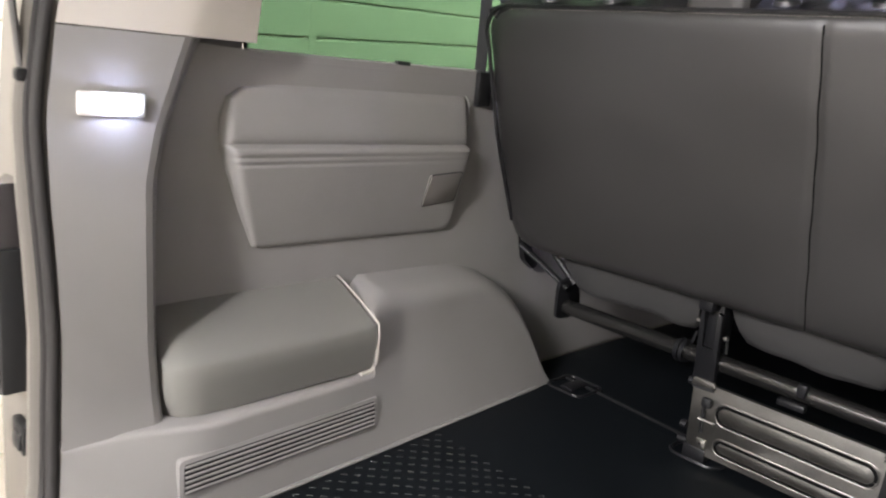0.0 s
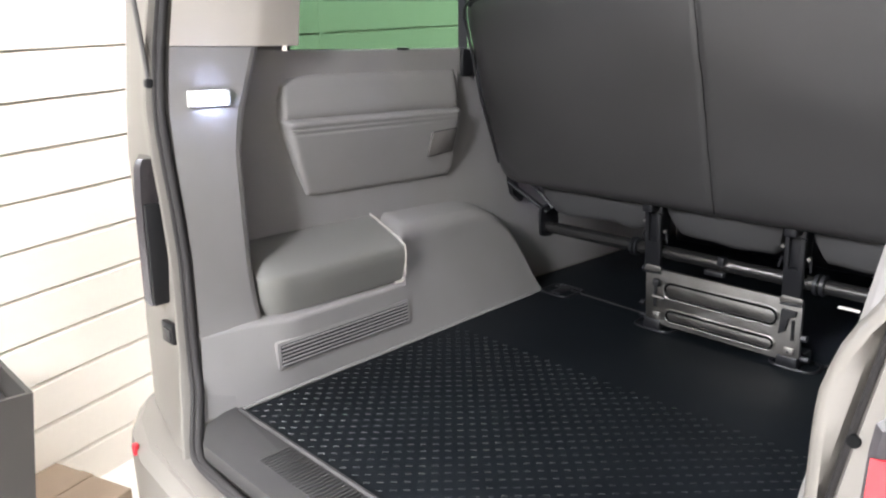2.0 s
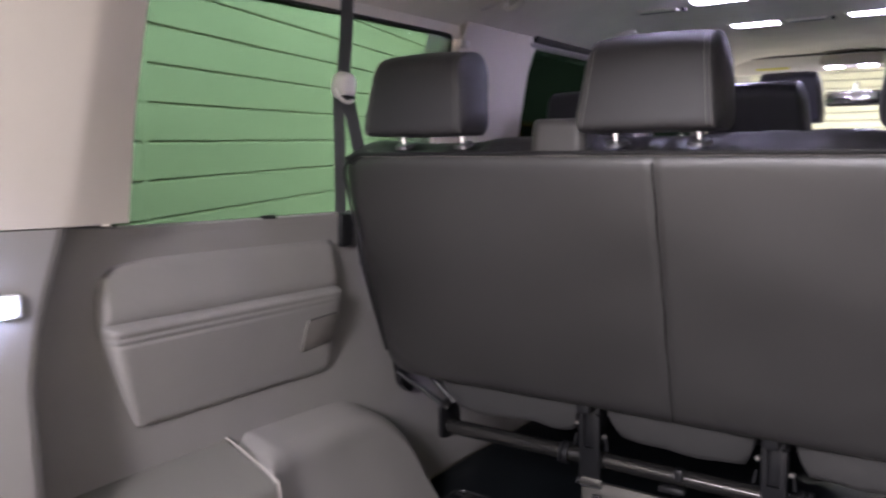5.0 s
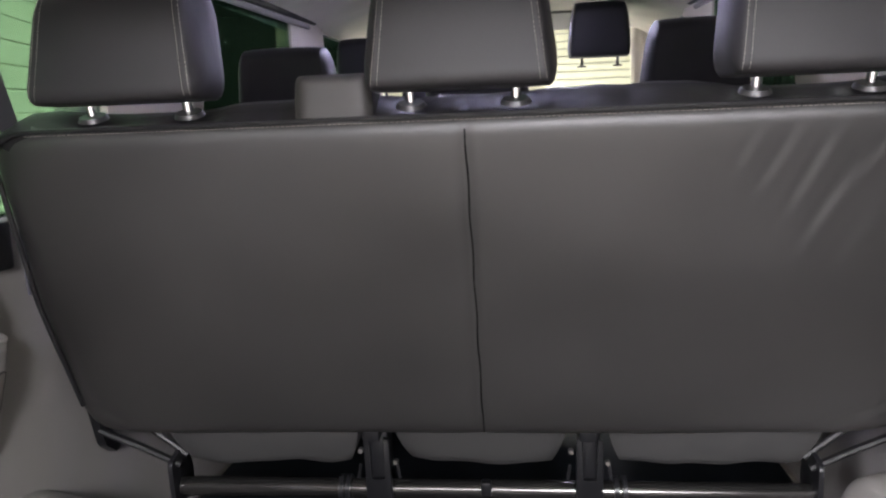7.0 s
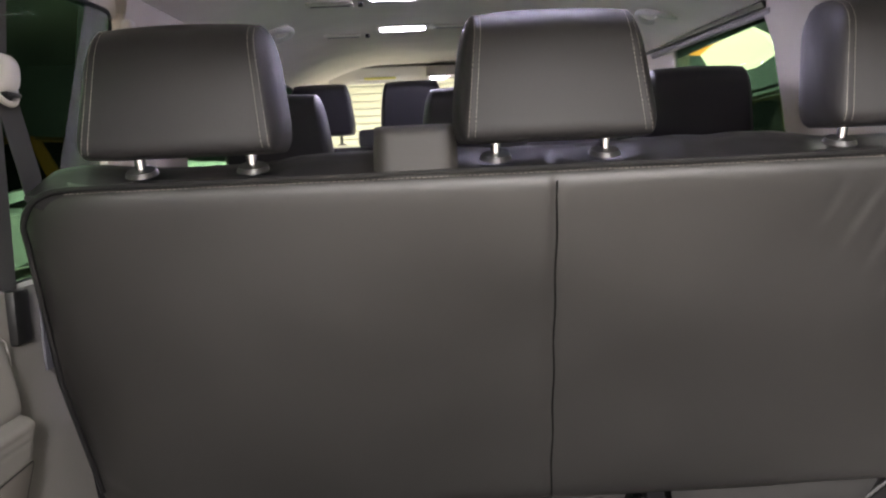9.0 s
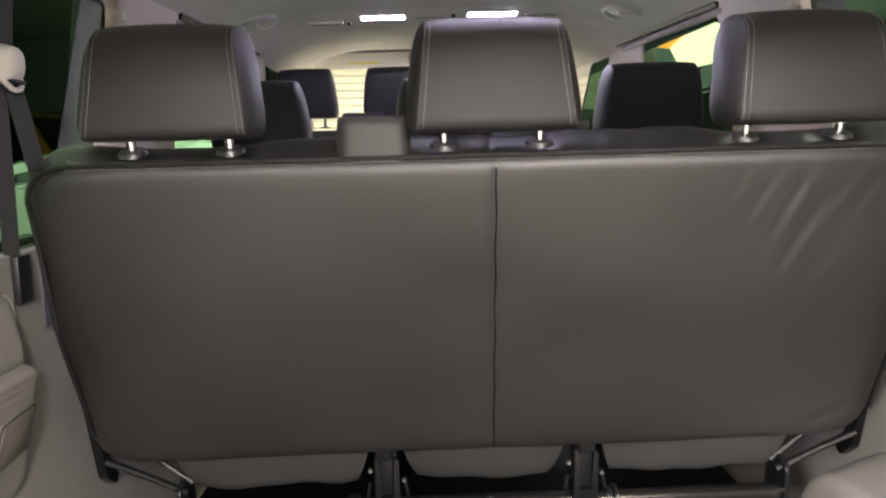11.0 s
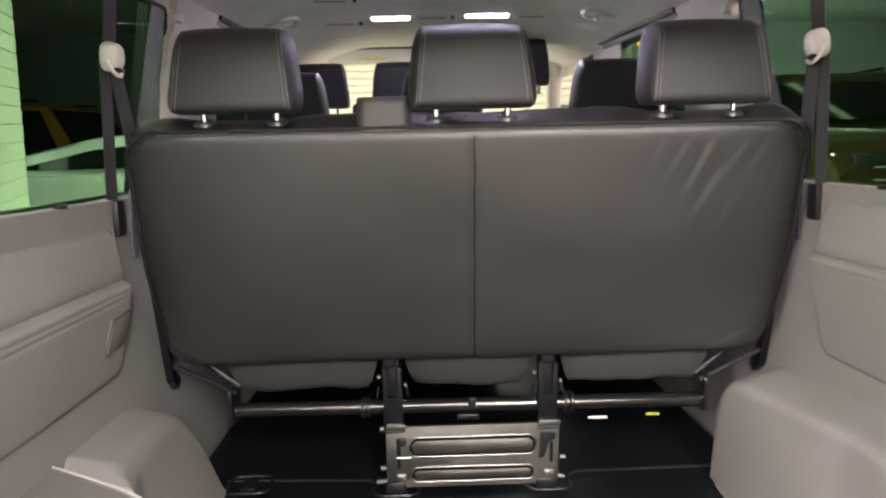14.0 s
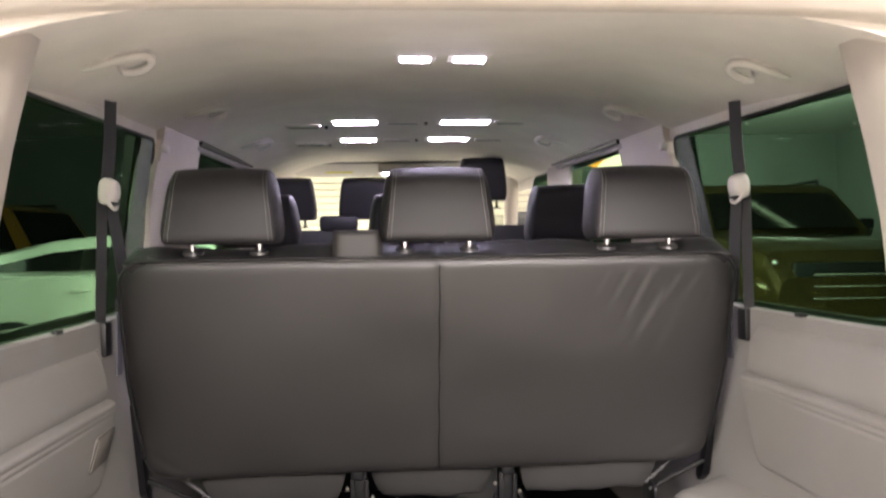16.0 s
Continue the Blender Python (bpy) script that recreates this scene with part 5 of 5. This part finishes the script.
part("pot", loft([[(px + a * w, py + b * w, z) for a, b in ((-1, -1), (1, -1), (1, 1), (-1, 1))] for w, z in ((0.105, gz), (0.15, gz + 0.555), (0.138, gz + 0.555), (0.130, gz + 0.48))]), M_CARTON, pl, "dark grey tapered pot")
part("soil", box((px, py, gz + 0.485), (0.25, 0.25, 0.02)), M_RUBBER, pl)
rnd = random.Random(5)
lbm = bmesh.new()


def leaf(p, d, ln, wide):
    """A pointed leaf folded along its middle rib, drooping to its tip."""
    sd = d.cross(Vector((0, 0, 1))).normalized()
    L, C, R = [], [], []
    for q in range(6):
        c = p + d * ln * q / 5 + Vector((0, 0, -0.04 * (q / 5) ** 2))
        w = wide * math.sin(math.pi * (0.08 + 0.92 * q / 5)) if q < 5 else 0.001
        L.append(lbm.verts.new(c - sd * w + Vector((0, 0, 0.006))))
        C.append(lbm.verts.new(c))
        R.append(lbm.verts.new(c + sd * w + Vector((0, 0, 0.006))))
    for q in range(5):
        lbm.faces.new((L[q], C[q], C[q + 1], L[q + 1]))
        lbm.faces.new((C[q], R[q], R[q + 1], C[q + 1]))


for k in range(5):
    a0 = rnd.uniform(0, 6.28)
    tip = Vector((px + 0.08 + 0.10 * math.cos(a0), py - 0.13 + 0.08 * math.sin(a0), rnd.uniform(0.72, 1.05)))
    stem = smooth_path([(px, py, gz + 0.485), (px + 0.05 + 0.03 * math.cos(a0), py - 0.03, (gz + tip.z) / 2), tuple(tip)], 5)
    part("stem", tube(stem, 0.006, 6), M_LEAF, pl)
    for j in range(9):
        an = rnd.uniform(0, 6.28)
        leaf(Vector(stem[max(5, len(stem) - 1 - j // 2)]), Vector((math.cos(an) * 0.8, math.sin(an), rnd.uniform(-0.2, 0.5))).normalized(), rnd.uniform(0.08, 0.13), rnd.uniform(0.022, 0.034))
# a shoot that reaches towards the van
stem = smooth_path([(px, py, gz + 0.485), (px + 0.02, py + 0.05, 0.30), (px + 0.045, py + 0.09, 0.62), (px + 0.055, py + 0.095, 0.80)], 6)
part("stem", tube(stem, 0.005, 6), M_LEAF, pl)
for z, dx, dy, dz, ln, wide in ((0.615, 0.9, 0.35, 0.42, 0.125, 0.030), (0.660, -0.5, 0.8, 0.3, 0.11, 0.028), (0.775, 0.95, 0.2, 0.55, 0.095, 0.022), (0.79, -0.7, -0.6, 0.4, 0.10, 0.026), (0.52, -0.4, 0.9, 0.2, 0.11, 0.028)):
    leaf(min((Vector(p) for p in stem), key=lambda p: abs(p.z - z)), Vector((dx, dy, dz)).normalized(), ln, wide)
lv = part("leaves", lbm, M_LEAF, pl)
lv["kind"] = "stuff"
ct = thing("carton", "flat brown cardboard box lying on the floor", "box")
part("carton_body", box((-1.28, 0.10, gz + 0.066), (0.36, 0.40, 0.132), 0.004, m=Matrix.Translation((-1.28, 0.10, 0)) @ Matrix.Rotation(0.35, 4, "Z") @ Matrix.Translation((1.28, -0.10, 0))), M_CARD, ct)
part("tape", box((-1.28, 0.10, gz + 0.1335), (0.05, 0.40, 0.003), 0.001, m=Matrix.Translation((-1.28, 0.10, 0)) @ Matrix.Rotation(0.35, 4, "Z") @ Matrix.Translation((1.28, -0.10, 0))), M_CARD, ct)


def car(name, label, paint, at, heading, L, W, H, belt, hood, s0, s1, s2, s3, rail=False, fast=False):
    """A parked car: its nose points along its own +y. s0..s3: where the glass begins and ends at belt and roof, from the tail."""
    t = thing(name, label, "car", at=Matrix.Translation(at) @ Matrix.Rotation(radians(heading), 4, "Z"))
    w = W / 2
    st = [(0.0, 0.35, belt * 0.86, 0.86), (0.03, 0.26, belt * 0.97, 0.93), (0.12, 0.22, belt, 0.99), (0.5, 0.20, belt, 1.0), (s3, 0.20, belt, 1.0), (0.90, 0.22, hood, 0.97), (0.97, 0.25, hood * 0.93, 0.90), (1.0, 0.36, hood * 0.75, 0.82)]
    part("body", loft([[(k * w * f, L * (s - 0.5), z) for k, z in ((-0.90, z0), (-1, z0 + 0.12), (-1, z1 - 0.16), (-0.96, z1 - 0.04), (-0.86, z1), (0.86, z1), (0.96, z1 - 0.04), (1, z1 - 0.16), (1, z0 + 0.12), (0.90, z0))]
                       for s, z0, z1, f in st]), paint, t, angle=28)
    rw = w * 0.74

    def Y(s):
        return L * (s - 0.5)
    # roofline of a fastback: from the tail over the roof to the foot of the screen
    sweep = [(s0, belt - 0.02), (s0 + 0.10, belt + 0.17), (s1 - 0.08, H - 0.07), (s1 + 0.02, H - 0.02), ((s1 + s2) / 2, H), (s2 + 0.02, H - 0.035), ((s2 + s3) / 2 + 0.02, belt + 0.21), (s3, belt - 0.01)]
    if fast:
        rings = []
        for k in range(41):
            q = s0 + (s3 - s0) * k / 40
            z = lerp_rows(sweep, q)[0]
            f = max(0.0, (z - belt) / (H - belt))
            xa = w * 0.91 + (rw - w * 0.91) * f
            rings.append([(-w * 0.91, Y(q), belt - 0.06), (-xa, Y(q), z - 0.05 * f), (-xa + 0.10, Y(q), z), (xa - 0.10, Y(q), z), (xa, Y(q), z - 0.05 * f), (w * 0.91, Y(q), belt - 0.06)])
        part("cabin", loft(rings), paint, t, angle=50)
        for sgn in (-1, 1):
            up, low = [], []
            for k in range(25):
                q = s0 + 0.11 + (s3 - s0 - 0.20) * k / 24
                z = max(belt + 0.032, lerp_rows(sweep, q)[0] - 0.12)
                f = max(0.0, (z - belt) / (H - belt))
                up.append((sgn * (w * 0.91 + (rw - w * 0.91) * f + 0.005), Y(q), z))
                low.append((sgn * (w * 0.91 + 0.003), Y(q), belt + 0.03))
            part("side_window", loft([low, up, [(x - sgn * 0.03, y, z) for x, y, z in up], [(x - sgn * 0.03, y, z) for x, y, z in low]], closed=False), M_DARKGLASS, t, "dark tapering side window")
    else:
        part("cabin", loft([[(-w * 0.90, Y(s0), belt - 0.02), (w * 0.90, Y(s0), belt - 0.02), (w * 0.90, Y(s3), belt - 0.02), (-w * 0.90, Y(s3), belt - 0.02)],
                            [(-rw - 0.03, Y(s1), H - 0.07), (rw + 0.03, Y(s1), H - 0.07), (rw + 0.03, Y(s2), H - 0.07), (-rw - 0.03, Y(s2), H - 0.07)],
                            [(-rw + 0.05, Y(s1) + 0.12, H), (rw - 0.05, Y(s1) + 0.12, H), (rw - 0.05, Y(s2) - 0.14, H), (-rw + 0.05, Y(s2) - 0.14, H)]]), paint, t, angle=25)
    za, zb = belt + 0.03, H - 0.10
    for sgn in (-1, 1):
        xa, xb = sgn * (w * 0.895 + 0.004), sgn * (rw + 0.034 + 0.004)

        def P(s, z, d=0.0):
            f = (z - belt) / (H - 0.07 - belt)
            return (xa + (xb - xa) * f + sgn * d, Y(s), z)
        ml = s0 + (s3 - s0) * 0.50
        for a0, a1, b1, b0 in () if fast else ((s0 + 0.05, s1 + 0.035, ml - 0.006, ml - 0.006), (ml + 0.006, ml + 0.006, s2 - 0.025, s3 - 0.05)):
            q = [P(a0, za), P(a1, zb), P(b1, zb), P(b0, za)]
            bm2 = bmesh.new()
            add_loft(bm2, [q, [(x - sgn * 0.02, y, z) for x, y, z in q]])
            part("side_window", bm2, M_DARKGLASS, t, "dark side window")
        for s in (0.19, 0.80):
            wh = part("wheel", tube([(sgn * (w - 0.20), Y(s), 0.33), (sgn * (w + 0.005), Y(s), 0.33)], 0.33, 26), M_TYRE, t, "black tyre")
            part("rim", tube([(sgn * (w - 0.05), Y(s), 0.33), (sgn * (w + 0.012), Y(s), 0.33)], 0.23, 20), M_STEEL, wh)
        part("headlight", box((sgn * w * 0.66, Y(0.965), hood * 0.82), (W * 0.17, 0.16, 0.13), 0.03), M_CHROME, t, "clear headlight")
        part("tail_light", box((sgn * w * 0.74, Y(0.012), belt * 0.82), (W * 0.16, 0.06, 0.14), 0.02), M_RED, t, "red tail light")
        part("door_handle", box((sgn * (w + 0.004), Y(ml - 0.07), belt - 0.16), (0.02, 0.16, 0.03), 0.006), paint, t)
        part("door_mirror", box((sgn * (w + 0.07), Y(s3 - 0.07), belt + 0.06), (0.16, 0.10, 0.13), 0.03), M_BLACK, t)
        if rail:
            part("roof_rail", tube([(sgn * (rw - 0.04), Y(s1 + 0.06), H + 0.045), (sgn * (rw - 0.04), Y(s2 - 0.04), H + 0.045)], 0.018, 8), M_BLACK, t)
            for s in (s1 + 0.06, s2 - 0.04):
                part("rail_foot", tube([(sgn * (rw - 0.04), Y(s), H - 0.01), (sgn * (rw - 0.04), Y(s), H + 0.045)], 0.02, 8), M_BLACK, t)
    for nm, sa, sb in (("windscreen", s3, s2), ("rear_window", s0, s1)):
        out = 0.012 if nm == "windscreen" else -0.012
        q = [(-w * 0.80, Y(sa) + out, belt + 0.02), (w * 0.80, Y(sa) + out, belt + 0.02), (rw - 0.03, Y(sb) + out, H - 0.085), (-rw + 0.03, Y(sb) + out, H - 0.085)]
        bm2 = bmesh.new()
        add_loft(bm2, [q, [(x, y - out * 3, z) for x, y, z in q]])
        part(nm, bm2, M_DARKGLASS, t, "dark glass")
    part("grille", box((0, Y(0.992), hood * 0.70), (W * 0.66, 0.07, hood * 0.30), 0.02), M_BLACK, t, "black grille")
    for k in range(3):
        part("grille_bar", box((0, Y(0.992) + 0.036, hood * (0.61 + 0.08 * k)), (W * 0.50, 0.02, 0.016), 0.004), M_CHROME, t)
    part("lower_bumper", box((0, Y(0.985), hood * 0.36), (W * 0.84, 0.16, hood * 0.26), 0.04), M_BLACK, t, "black lower bumper")
    part("bumper_bar", box((0, Y(0.985) + 0.085, hood * 0.47), (W * 0.60, 0.02, 0.03), 0.006), M_CHROME, t)
    return t


car("parked_car", "white fastback car parked on the garage floor", M_WHITECAR, (-2.4, 8.3, ground_z(8.3) + 0.005), -80, 4.6, 1.84, 1.50, 1.10, 0.98, 0.02, 0.34, 0.56, 0.76, fast=True)
car("parked_car", "orange off-road car with dark windows and roof rails", M_ORANGECAR, (-5.6, 11.4, ground_z(11.4)), -100, 4.7, 1.9, 1.95, 1.18, 1.08, 0.02, 0.06, 0.60, 0.70, True)
car("parked_car", "gold off-road car with roof rails and a black grille", M_GOLDCAR, (4.22, 8.3, ground_z(8.3)), 178, 4.7, 1.96, 1.97, 1.44, 1.32, 0.02, 0.06, 0.60, 0.70, True)
car("parked_car", "black off-road car parked beside the gold one", M_BLACKCAR, (1.95, 8.1, ground_z(8.1)), 180, 4.4, 1.80, 1.70, 1.08, 1.02, 0.02, 0.06, 0.58, 0.68)
